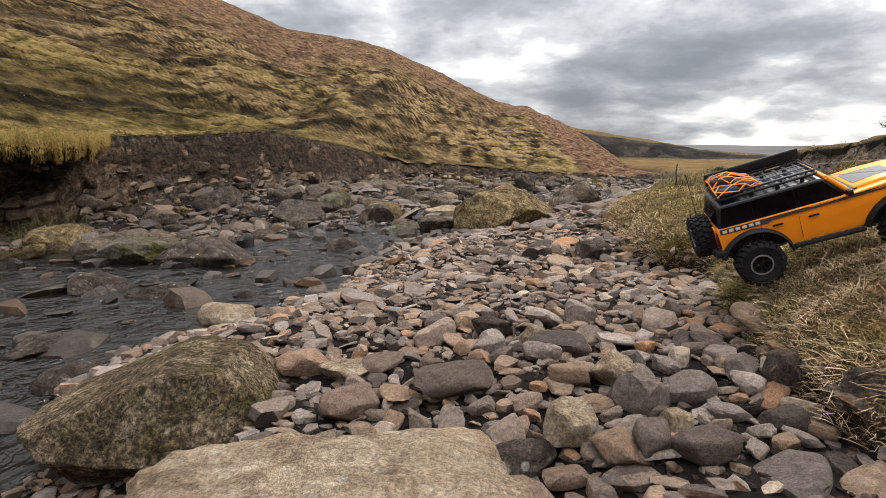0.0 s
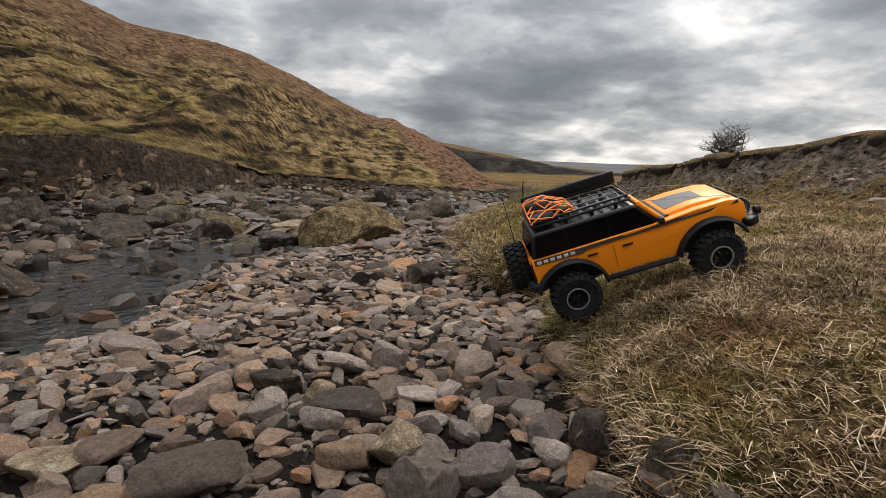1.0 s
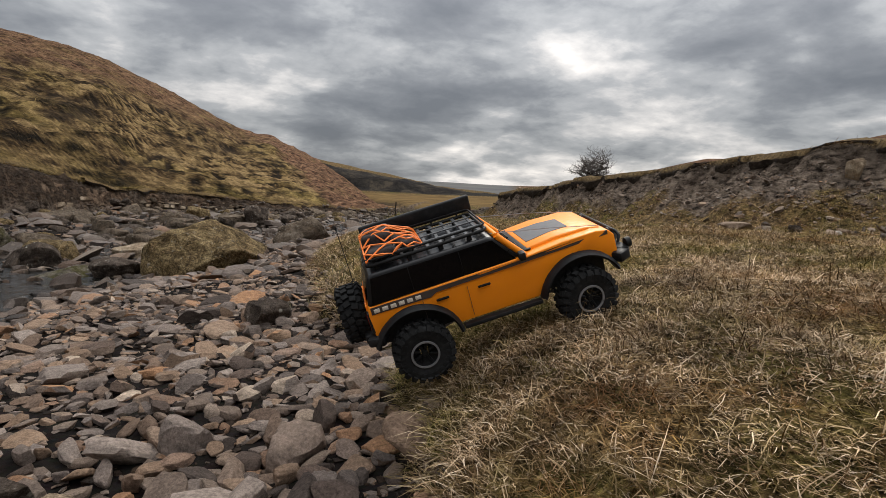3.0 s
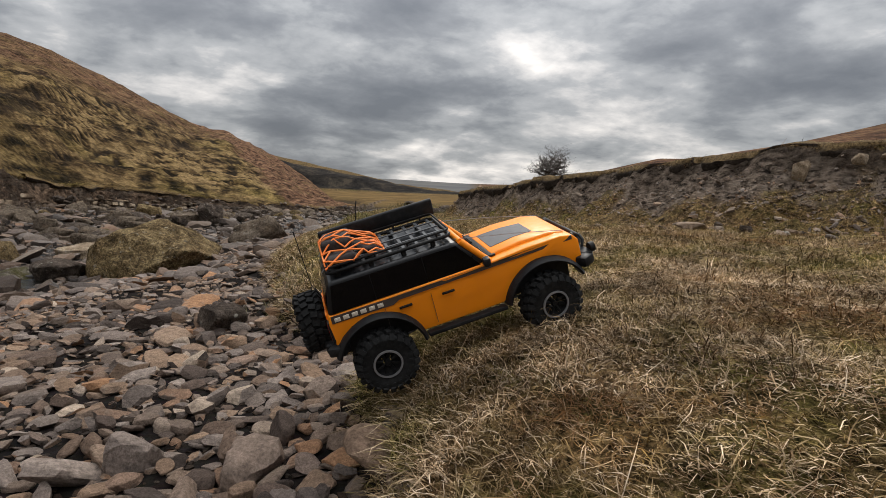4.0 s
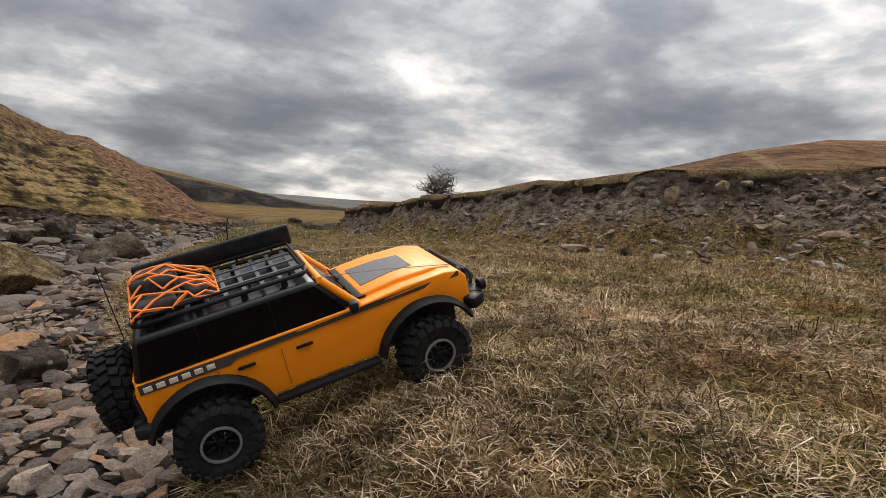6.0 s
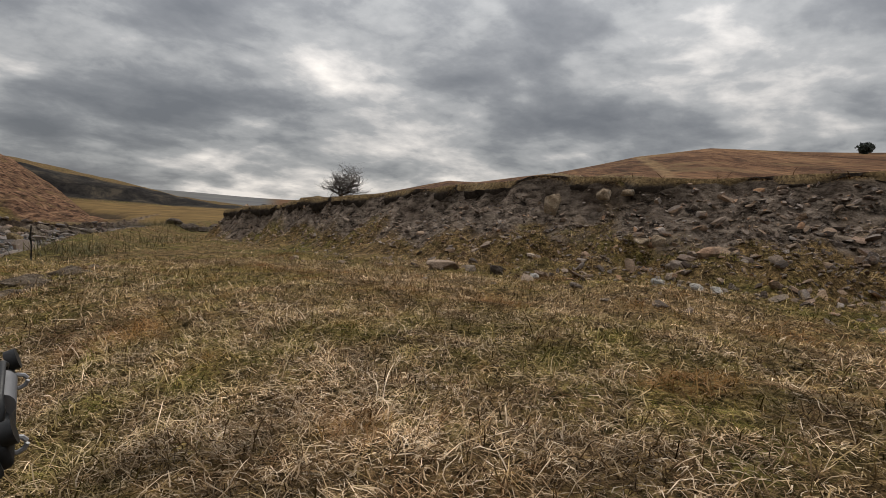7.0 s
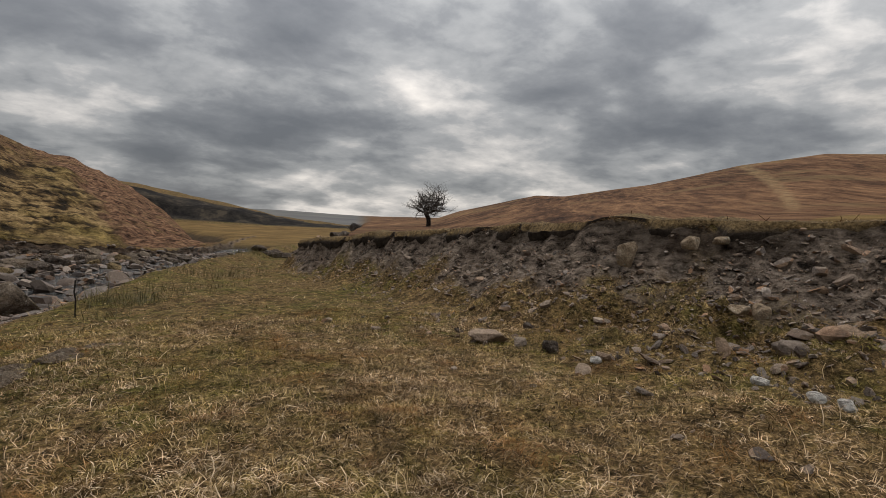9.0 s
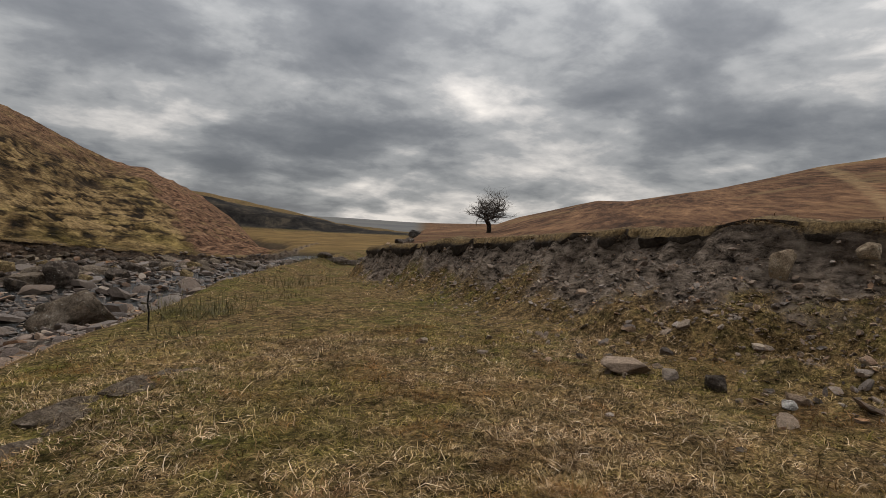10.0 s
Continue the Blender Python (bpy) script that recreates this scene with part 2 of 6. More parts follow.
    far = -.05 + .006 * np.maximum(r - 25, 0) + .25 * fbm(x * .05, y * .05, 3, 71) * sm(40, 70, r)
    fw = sm(22, 34, r) * (1 - hw) * (1 - rightw)
    z = z * (1 - fw) + far * fw
    crag_top = .54 + 110 * np.tan(np.radians(np.interp(az, *HILL_C)))
    pc = np.interp(r, [84, 88, 91, 96, 110, 130], [0, .12, .6, .78, 1, 1])
    crag = far + np.maximum(crag_top - far, 0) * pc + .5 * fbm(x * .2, y * .2, 4, 72) * sm(85, 90, r)
    cm = sm(84, 86, r) * (az < 34) * (1 - rightw)
    z = np.maximum(z, np.where(cm > 0, crag, -99))
    sky_line = .54 + 900 * math.tan(radians(1.08))
    z = np.where(r > 250, np.maximum(z, (sky_line + 1.2 * np.sin(az * .35)) * sm(250, 900, r)), z)
    z = np.where(r > 1000, sky_line - (r - 1000) * .01, z)
    masks = dict(
        grass=np.clip(grass * (1 - bank) + hw + fw + rightw, 0, 1) * (1 - cut),
        earth=np.clip(bank + cut, 0, 1),
        cut=np.clip(cut, 0, 1),
        peat=np.where(inb, sm(.80, .93, db + .16 * fbm(x * 3, y * 6, 3, 36)), 0),
        hill=np.clip(hw, 0, 1),
        moor=np.clip(rightw * sm(3.9, 5.0, dR + .8 * fbm(x * .6, y * .6, 3, 81) - 14 * sm(67, 75, azR)) + .2 * cm * sm(95, 99, r) * (1 - sm(150, 250, r)), 0, 1),
        meadow=np.clip(fw * (r < 84) + rightw * sm(66, 76, azR) * (1 - sm(15, 22, dR)), 0, 1),
        crag=np.clip(cm * np.where((r > 86) & (r < 97), 1, 0), 0, 1),
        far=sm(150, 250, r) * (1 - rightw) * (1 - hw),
        heather=np.clip(hw * np.maximum(.75 * sm(.55, .80, th + .55 * fbm(x * .09, y * .09, 4, 82)), sm(-.07, .09, th - (1.0 - (az - 5.5) / 9.5) + .25 * fbm(x * .3, y * .3, 3, 84))), 0, 1),
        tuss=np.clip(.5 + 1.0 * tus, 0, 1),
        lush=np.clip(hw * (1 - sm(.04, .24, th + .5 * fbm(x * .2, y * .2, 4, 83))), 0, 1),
        # bare scars, plus painted shade where one riser meets the next tread
        scar_shade=np.clip(hw * (.6 * sm(.14, .34, -step) * (1 - sm(.5, .75, th)) + .9 * ledge * (1 - sm(.0, .12, saw)) + .9 * ledge * sm(.86, .96, saw)), 0, 1),
        track=np.clip(rightw * (1 - sm(.35, .7, np.abs(azR - np.interp(dR, [28, 95], [70.8, 66.5])))) * sm(22, 30, dR), 0, 1),
        wet=np.clip(1 - (z - WATER_Z) / .10, 0, 1),
    )
    return z, masks


def height(x, y):
    return float(land(np.array([float(x)]), np.array([float(y)]))[0][0])


# ---- ground sheet ----
def ground_sheet(material):
    dense = np.linspace(-52, 108, 450)
    coarse = np.linspace(108, 308, 60)[1:-1]
    ang = np.radians(np.concatenate([dense, coarse]))
    rad = [.05]
    while rad[-1] < 4500:
        rad.append(rad[-1] + max(.032, (.0085 if 6 < rad[-1] < 32 else .0118 if rad[-1] < 60 else .018 if rad[-1] < 130 else .06) * rad[-1]))
    rad = np.array(rad)
    cx, cy = .55, .45
    A, R = np.meshgrid(ang, rad)
    X, Y = cx + R * np.sin(A), cy + R * np.cos(A)
    Z, masks = land(X.ravel(), Y.ravel())
    nr, na = X.shape
    co = np.stack([X.ravel(), Y.ravel(), Z], 1)
    co = np.vstack([co, [[cx, cy, height(cx, cy)]]])
    i = np.arange(nr - 1)[:, None] * na + np.arange(na)[None, :]
    j = np.arange(nr - 1)[:, None] * na + (np.arange(na)[None, :] + 1) % na
    quads = np.stack([i, i + na, j + na, j], -1).reshape(-1, 4)
    fan = [(len(co) - 1, k, (k + 1) % na) for k in range(na)]
    me = bpy.data.meshes.new("ground")
    me.from_pydata(co.tolist(), [], quads[:, ::-1].tolist() + [f[::-1] for f in fan])
    me.update()
    for name, v in masks.items():
        a = me.attributes.new(name, "FLOAT", "POINT")
        a.data.foreach_set("value", np.append(v, v[0]).astype(np.float32))
    me.polygons.foreach_set("use_smooth", np.ones(len(me.polygons), bool))
    me.materials.append(material)
    ob = new("ground", me)
    return tagged(ob, "upland valley ground with stony bed, dry grass and heather slopes", "ground", kind="structure")

# ---- materials ----
class Nodes:
    """A small builder round one material's node tree."""

    def __init__(self, name):
        self.mat = bpy.data.materials.new(name)
        self.mat.use_nodes = True
        self.nt = self.mat.node_tree
        self.bsdf = self.nt.nodes["Principled BSDF"]
        self.coord = self.nt.nodes.new("ShaderNodeTexCoord").outputs["Object"]

    def put(self, sock, v):
        if isinstance(v, (int, float)):
            sock.default_value = v
        elif isinstance(v, tuple):
            sock.default_value = (*v, 1) if len(v) == 3 and sock.type == "RGBA" else v
        else:
            self.nt.links.new(v, sock)

    def noise(self, scale, detail=4, rough=.55, dist=0.0, vec=None):
        n = self.nt.nodes.new("ShaderNodeTexNoise")
        self.put(n.inputs["Vector"], vec or self.coord)
        for k, v in (("Scale", scale), ("Detail", detail), ("Roughness", rough), ("Distortion", dist)):
            n.inputs[k].default_value = v
        return n.outputs[0]

    def voronoi(self, scale, feature="F1", out=0, vec=None):
        n = self.nt.nodes.new("ShaderNodeTexVoronoi")
        n.feature = feature
        self.put(n.inputs["Vector"], vec or self.coord)
        n.inputs["Scale"].default_value = scale
        return n.outputs[out]

    def scaled(self, sx, sy, sz, rz=0.0):
        n = self.nt.nodes.new("ShaderNodeMapping")
        self.put(n.inputs[0], self.coord)
        n.inputs["Scale"].default_value = (sx, sy, sz)
        n.inputs["Rotation"].default_value = (0, 0, radians(rz))
        return n.outputs[0]

    def along(self, cx, cy, k):
        """Coordinates drawn out along the level direction (cx, cy)."""
        sep, com = self.nt.nodes.new("ShaderNodeSeparateXYZ"), self.nt.nodes.new("ShaderNodeCombineXYZ")
        self.put(sep.inputs[0], self.coord)
        x, y, z = sep.outputs
        self.put(com.inputs[0], self.math("MULTIPLY", self.math("ADD", self.math("MULTIPLY", x, cx), self.math("MULTIPLY", y, cy)), k))
        self.put(com.inputs[1], self.math("SUBTRACT", self.math("MULTIPLY", y, cx), self.math("MULTIPLY", x, cy)))
        self.put(com.inputs[2], z)
        return com.outputs[0]

    def ramp(self, fac, *stops):
        n = self.nt.nodes.new("ShaderNodeValToRGB")
        e = n.color_ramp.elements
        for k, (p, c) in enumerate(stops):
            q = e[k] if k < 2 else e.new(p)
            q.position = p
            q.color = (*c, 1) if isinstance(c, tuple) else (c, c, c, 1)
        self.put(n.inputs[0], fac)
        return n.outputs[0]

    def mix(self, fac, a, b, kind="MIX"):
        n = self.nt.nodes.new("ShaderNodeMix")
        n.data_type, n.blend_type = "RGBA", kind
        self.put(n.inputs[0], fac)
        self.put(n.inputs[6], a)
        self.put(n.inputs[7], b)
        return n.outputs[2]

    def math(self, op, a, b=0.0):
        n = self.nt.nodes.new("ShaderNodeMath")
        n.operation = op
        self.put(n.inputs[0], a)
        self.put(n.inputs[1], b)
        return n.outputs[0]

    def attr(self, name):
        n = self.nt.nodes.new("ShaderNodeAttribute")
        n.attribute_name = name
        return n.outputs["Fac"]

    def random(self):
        return self.nt.nodes.new("ShaderNodeObjectInfo").outputs["Random"]

    def island(self):
        return self.nt.nodes.new("ShaderNodeNewGeometry").outputs["Random Per Island"]

    def normal_z(self):
        n = self.nt.nodes.new("ShaderNodeNewGeometry")
        s = self.nt.nodes.new("ShaderNodeSeparateXYZ")
        self.put(s.inputs[0], n.outputs["Normal"])
        return s.outputs[2]

    def bump(self, h, strength=.5, dist=.01, under=None):
        n = self.nt.nodes.new("ShaderNodeBump")
        self.put(n.inputs["Height"], h)
        n.inputs["Strength"].default_value = strength
        n.inputs["Distance"].default_value = dist
        if under is not None:
            self.put(n.inputs["Normal"], under)
        return n.outputs[0]

    def done(self, color=None, rough=.8, normal=None, metal=0.0, **more):
        b = self.bsdf
        if color is not None:
            self.put(b.inputs["Base Color"], color)
        self.put(b.inputs["Roughness"], rough)
        b.inputs["Metallic"].default_value = metal
        if normal is not None:
            self.put(b.inputs["Normal"], normal)
        for k, v in more.items():
            self.put(b.inputs[k.replace("_", " ")], v)
        return self.mat


def ground_material():
    m = Nodes("valley_ground")
    fine, med, big = m.noise(55, 5, .6), m.noise(7, 5, .6), m.noise(.9, 4, .55)
    # turf: straw, moss green and bare brown
    straw = m.ramp(fine, (.32, (.010, .007, .003)), (.55, (.130, .084, .036)), (.75, (.32, .215, .100)))
    green = m.ramp(fine, (.3, (.014, .014, .004)), (.7, (.125, .118, .024)))
    turf = m.mix(m.ramp(m.math("ADD", m.math("MULTIPLY", med, .5), m.math("MULTIPLY", big, .5)), (.47, 0.0), (.62, .85)), straw, green)
    turf = m.mix(m.ramp(m.noise(2.3, 5, .6), (.52, 0.0), (.66, .45)), turf, (.085, .056, .027))
    # gravel between the stones, near black to carry the shade of the gaps
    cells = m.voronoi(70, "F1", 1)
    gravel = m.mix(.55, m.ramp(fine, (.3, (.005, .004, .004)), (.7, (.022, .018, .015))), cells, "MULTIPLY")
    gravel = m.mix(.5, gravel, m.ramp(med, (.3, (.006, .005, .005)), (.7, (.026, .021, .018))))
    # earth of the cut banks
    ev = m.scaled(1, 1, 2.2)
    earth = m.ramp(m.noise(9, 8, .7, .3, ev), (.38, (.014, .010, .008)), (.45, (.135, .103, .078)), (.54, (.30, .232, .178)), (.66, (.50, .40, .315)))
    earth = m.mix(m.ramp(m.noise(1.4, 4), (.56, 0.0), (.70, .35)), earth, (.15, .10, .07), "MIX")
    chips = m.math("MULTIPLY", m.ramp(m.voronoi(38), (.20, 1.0), (.30, 0.0)), m.ramp(m.noise(3.2, 5, .6), (.48, 0.0), (.60, .75)))
    earth = m.mix(chips, earth, m.ramp(m.voronoi(38, "F1", 1), (.2, (.10, .078, .058)), (.8, (.46, .385, .30))))
    chips2 = m.math("MULTIPLY", m.ramp(m.voronoi(85), (.22, 1.0), (.34, 0.0)), m.ramp(m.noise(2.1, 5, .6), (.46, 0.0), (.60, .6)))
    earth = m.mix(chips2, earth, m.ramp(m.voronoi(85, "F1", 1), (.2, (.06, .045, .033)), (.8, (.40, .33, .26))))
    earth = m.mix(m.math("MULTIPLY", m.attr("cut"), .85), earth, m.ramp(m.noise(5, 9, .75, .5, ev), (.38, (.010, .007, .005)), (.5, (.042, .027, .018)), (.62, (.12, .078, .05))))
    earth = m.mix(m.math("MULTIPLY", m.attr("peat"), .65), earth, m.ramp(fine, (.4, (.012, .008, .006)), (.62, (.075, .052, .034))))
    # hillside: rank grass with terrace shadows painted into its colour, heather above
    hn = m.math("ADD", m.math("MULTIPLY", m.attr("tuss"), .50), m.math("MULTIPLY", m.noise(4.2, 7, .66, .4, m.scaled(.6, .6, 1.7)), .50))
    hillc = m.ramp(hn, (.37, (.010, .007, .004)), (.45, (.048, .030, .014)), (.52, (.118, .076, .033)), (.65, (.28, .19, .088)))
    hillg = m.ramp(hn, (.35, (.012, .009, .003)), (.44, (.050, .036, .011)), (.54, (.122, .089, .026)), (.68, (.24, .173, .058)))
    hillc = m.mix(m.ramp(m.noise(.28, 5, .6, .4), (.50, 0.0), (.62, .5)), hillc, hillg)
    hillc = m.mix(m.math("MULTIPLY", m.attr("lush"), .85), hillc, hillg)
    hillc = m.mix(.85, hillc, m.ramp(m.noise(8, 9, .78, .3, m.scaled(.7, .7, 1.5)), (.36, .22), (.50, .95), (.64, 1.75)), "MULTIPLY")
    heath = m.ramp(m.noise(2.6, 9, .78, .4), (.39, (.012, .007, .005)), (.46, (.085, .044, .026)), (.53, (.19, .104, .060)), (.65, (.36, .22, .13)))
    # dark brown for bare scars and for the shade under terrace noses
    hillc = m.mix(m.math("MULTIPLY", m.attr("scar_shade"), .85), hillc, (.040, .028, .018))
    hillc = m.mix(m.math("MULTIPLY", m.attr("heather"), m.ramp(m.noise(.7, 6, .65, .5), (.36, .3), (.5, 1.0))), hillc, heath)
    rv = m.along(.80, .60, .11)
    mn = m.math("ADD", m.math("MULTIPLY", m.noise(1.3, 8, .74, .3, rv), .62), m.math("MULTIPLY", m.noise(.16, 6, .65, .5, rv), .38))
    moor = m.ramp(mn, (.38, (.020, .010, .006)), (.47, (.068, .034, .018)), (.54, (.125, .066, .034)), (.64, (.23, .13, .068)))
    moor = m.mix(m.ramp(m.noise(.11, 4, .6, .4), (.54, 0.0), (.64, .45)), moor, (.17, .115, .055))
    moor = m.mix(m.math("MULTIPLY", m.attr("track"), m.ramp(m.noise(.9, 6, .7), (.36, .05), (.62, .6))), moor, (.25, .175, .09))
    meadow = m.ramp(m.noise(.35, 6, .6), (.40, (.085, .052, .019)), (.60, (.16, .102, .038)))
    crag = m.ramp(m.noise(.35, 8, .75, .3, m.scaled(1, 1, .35)), (.40, (.007, .006, .006)), (.52, (.021, .018, .015)), (.64, (.055, .044, .031)))
    # skyline moor greyed: the haze of distance is put into its colour
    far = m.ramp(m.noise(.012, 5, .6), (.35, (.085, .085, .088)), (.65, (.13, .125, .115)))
    turf = m.mix(.8, turf, m.ramp(m.noise(170, 4, .7, .5), (.38, .3), (.62, 1.8)), "MULTIPLY")
    turf = m.mix(.85, turf, m.ramp(m.noise(13, 7, .72, .4), (.38, .25), (.5, .9), (.62, 1.7)), "MULTIPLY")
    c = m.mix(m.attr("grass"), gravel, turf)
    c = m.mix(m.attr("meadow"), c, meadow)
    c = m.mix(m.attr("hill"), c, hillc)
    c = m.mix(m.attr("moor"), c, moor)
    c = m.mix(m.attr("earth"), c, earth)
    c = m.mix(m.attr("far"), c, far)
    c = m.mix(m.attr("crag"), c, crag)
    b1 = m.bump(m.noise(30, 8, .7), .7, .03)
    b1 = m.bump(mn, .6, .08, b1)
    be = m.bump(m.noise(9, 9, .78, .2, ev), 1.0, .20, b1)
    b2 = m.bump(m.noise(6, 8, .68, .2, m.scaled(.8, .8, 1.6)), 1.0, .22, b1)
    nz = m.nt.nodes.new("ShaderNodeMix")
    nz.data_type = "VECTOR"
    m.put(nz.inputs[0], m.attr("hill"))
    m.put(nz.inputs[4], b1)
    m.put(nz.inputs[5], b2)
    ne = m.nt.nodes.new("ShaderNodeMix")
    ne.data_type = "VECTOR"
    m.put(ne.inputs[0], m.attr("earth"))
    m.put(ne.inputs[4], nz.outputs[1])
    m.put(ne.inputs[5], be)
    wet = m.attr("wet")
    c = m.mix(m.math("MULTIPLY", wet, .75), c, (.025, .02, .015))
    return m.done(c, .95, ne.outputs[1], Specular_IOR_Level=.04)


def stone_material(name, per_object, k=1.0, tone=(.63, .57, .53), wet=0.0):
    """Gritstone and shale cobbles, grey to rust, each of its own shade."""
    m = Nodes(name)
    rnd = m.random() if per_object else m.island()
    base = m.ramp(rnd, (0, (.055, .048, .045)), (.14, (.20, .185, .178)), (.26, (.37, .345, .325)), (.36, (.10, .086, .08)), (.48, (.27, .235, .205)), (.58, (.36, .28, .21)), (.66, (.15, .125, .112)), (.74, (.28, .215, .16)), (.82, (.25, .235, .228)), (.90, (.42, .265, .16)), (.95, (.17, .15, .14)), (1, (.54, .485, .41)))
    grain = m.noise(210 * k, 7, .75)
    blot = m.noise(16 * k, 6, .65, .5)
    base = m.mix(1.0, base, tone, "MULTIPLY")
    c = m.mix(.42, base, m.ramp(grain, (.38, .25), (.60, 1.6)), "MULTIPLY")
    c = m.mix(.5, c, m.ramp(m.noise(42 * k, 7, .75, .4, m.scaled(1, 1, 4.0)), (.36, .38), (.64, 1.5)), "MULTIPLY")
    c = m.mix(m.ramp(blot, (.58, 0.0), (.66, .35)), c, (.30, .255, .205))
    c = m.mix(m.ramp(m.noise(9 * k, 5, .6, .3), (.56, 0.0), (.66, .4)), c, (.075, .058, .047))
    n = m.bump(m.noise(38 * k, 9, .75), 1.0, .018)
    return m.done(c, m.ramp(blot, (.3, .55 - .35 * wet), (.7, .82 - .35 * wet)), n, Specular_IOR_Level=.03 + 1.8 * wet * wet)


def boulder_material(name, base=((.09, .078, .06), (.24, .205, .155), (.36, .315, .245)), moss=.5, moss_scale=5.0, orange=.2, calm=1.0, cracks=.7, mossy=(.15, .15, .03), spots=.8, speck=0.0):
    m = Nodes(name)
    a, b, c3 = base
    c = m.ramp(m.noise(9, 9, .7, .4), (.33, a), (.5, b), (.67, c3))
    c = m.mix(.35 + .35 * calm, c, m.ramp(m.noise(190, 7, .78), (.40, .3), (.60, 1.55)), "MULTIPLY")
    c = m.mix(m.ramp(m.noise(4.5, 5, .6, .6), (.56, 0.0), (.72, orange)), c, (.34, .19, .09))
    c = m.mix(m.ramp(m.noise(22, 6, .7, .2), (.6, 0.0), (.68, .55 * calm)), c, (.43, .40, .33))
    spot = m.math("MULTIPLY", m.ramp(m.voronoi(26), (.16, 1.0), (.24, 0.0)), m.ramp(m.noise(7, 4, .6), (.5, 0.0), (.6, spots)))
    c = m.mix(spot, c, (.52, .50, .43))
    c = m.mix(.5 * calm, c, m.ramp(m.noise(44, 8, .8, .3), (.38, .35), (.62, 1.5)), "MULTIPLY")
    mossc = m.ramp(m.noise(60, 5, .7), (.3, tuple(.22 * v for v in mossy)), (.7, mossy))
    c = m.mix(m.ramp(m.noise(moss_scale, 6, .7, .3), (.62 - .25 * moss, 0.0), (.78 - .25 * moss, min(1.0, moss * 1.6))), c, mossc)
    # crusts of lichen, dark and pale, a finger's breadth across
    c = m.mix(speck, c, m.ramp(m.noise(75, 6, .8, .5), (.40, .12), (.5, .8), (.60, 2.0)), "MULTIPLY")
    crack = m.ramp(m.noise(2.6, 5, .6, .8, m.scaled(1, 1, 2.2)), (.488, 0.0), (.5, cracks), (.512, 0.0))
    c = m.mix(crack, c, (.05, .036, .024))
    n = m.bump(m.noise(14, 9, .74), 1.0, .07)
    n = m.bump(crack, -.8, .02, n)
    n = m.bump(m.noise(60, 7, .75), 1.0, .012, n)
    return m.done(c, .9, n, Specular_IOR_Level=.04)


def grass_material(name, greens=.45, brown=.7, pale=1.0, patchy=.85, tint=(1, .99, .97)):
    """Dead straw and live green blades, changing in patches over the ground."""
    m = Nodes(name)
    rnd = m.island()
    straw = m.ramp(rnd, (0, (.040, .025, .014)), (.30, (.175, .118, .064)), (.60, (.43, .325, .205)), (.82, (.66, .545, .39)), (1, (.86, .755, .60)))
    green = m.ramp(rnd, (0, (.050, .060, .012)), (.45, (.145, .158, .028)), (.75, (.30, .26, .07)), (1, (.56, .44, .24)))
    patch = m.math("ADD", m.math("MULTIPLY", m.noise(1.6, 4, .6), .6), m.math("MULTIPLY", m.noise(9, 3, .6), .4))
    c = m.mix(m.ramp(patch, (.60 - .2 * greens, 0.0), (.74 - .2 * greens, .85)), straw, green)
    c = m.mix(m.ramp(m.noise(3.1, 4, .6, .2), (.60 - .14 * brown, 0.0), (.72 - .14 * brown, .75)), c, (.22, .115, .045))
    c = m.mix(patchy, c, m.ramp(m.noise(4.6, 6, .68, .3), (.36, .26), (.5, .95), (.64, 1.40)), "MULTIPLY")
    c = m.mix(patchy * .8, c, m.ramp(m.noise(15, 5, .7, .4), (.38, .26), (.62, 1.55)), "MULTIPLY")
    c = m.mix(1.0, c, tuple(pale * t for t in tint), "MULTIPLY")
    return m.done(c, .8, None, Specular_IOR_Level=.02)


def hill_blades(name, tint=(1, 1, 1)):
    m = Nodes(name)
    rnd = m.island()
    c = m.ramp(rnd, (0, (.11, .07, .028)), (.5, (.19, .12, .048)), (1, (.33, .225, .10)))
    g = m.ramp(rnd, (0, (.10, .085, .022)), (.6, (.165, .125, .037)), (1, (.27, .197, .068)))
    c = m.mix(m.ramp(m.noise(.28, 5, .6, .4), (.48, 0.0), (.6, .9)), c, g)
    return m.done(m.mix(1.0, c, tint, "MULTIPLY"), .85, None, Specular_IOR_Level=.04)


def water_material():
    m = Nodes("stream_water")
    v = m.scaled(1, 1.0, 1, 20)
    r1 = m.noise(4.5, 3, .55, 1.5, v)
    r2 = m.noise(15, 3, .6, .8, v)
    n = m.bump(r1, 1.0, .065)
    n = m.bump(r2, .9, .022, n)
    return m.done((.012, .011, .009), .04, n, IOR=1.33, Specular_IOR_Level=.5)


def paint(name, color, rough=.45, coat=0.0, metal=0.0, grit=.12, scale=90, spec=.5):
    """Plain moulded or painted surface with dust and small scuffs."""
    m = Nodes(name)
    d = m.noise(scale, 5, .65)
    w = m.noise(scale * .15, 4, .6)
    dusty = tuple(min(1, v * .75 + .06) for v in color)
    c = m.mix(m.ramp(m.math("MULTIPLY", m.math("ADD", d, w), .5), (.46, 0.0), (.66, grit * 2)), color, dusty)
    r = m.ramp(d, (.3, max(.03, rough - .08)), (.7, min(1, rough + .12)))
    return m.done(c, r, m.bump(d, .08, .0006), metal, Specular_IOR_Level=spec, Coat_Weight=coat, Coat_Roughness=.12)


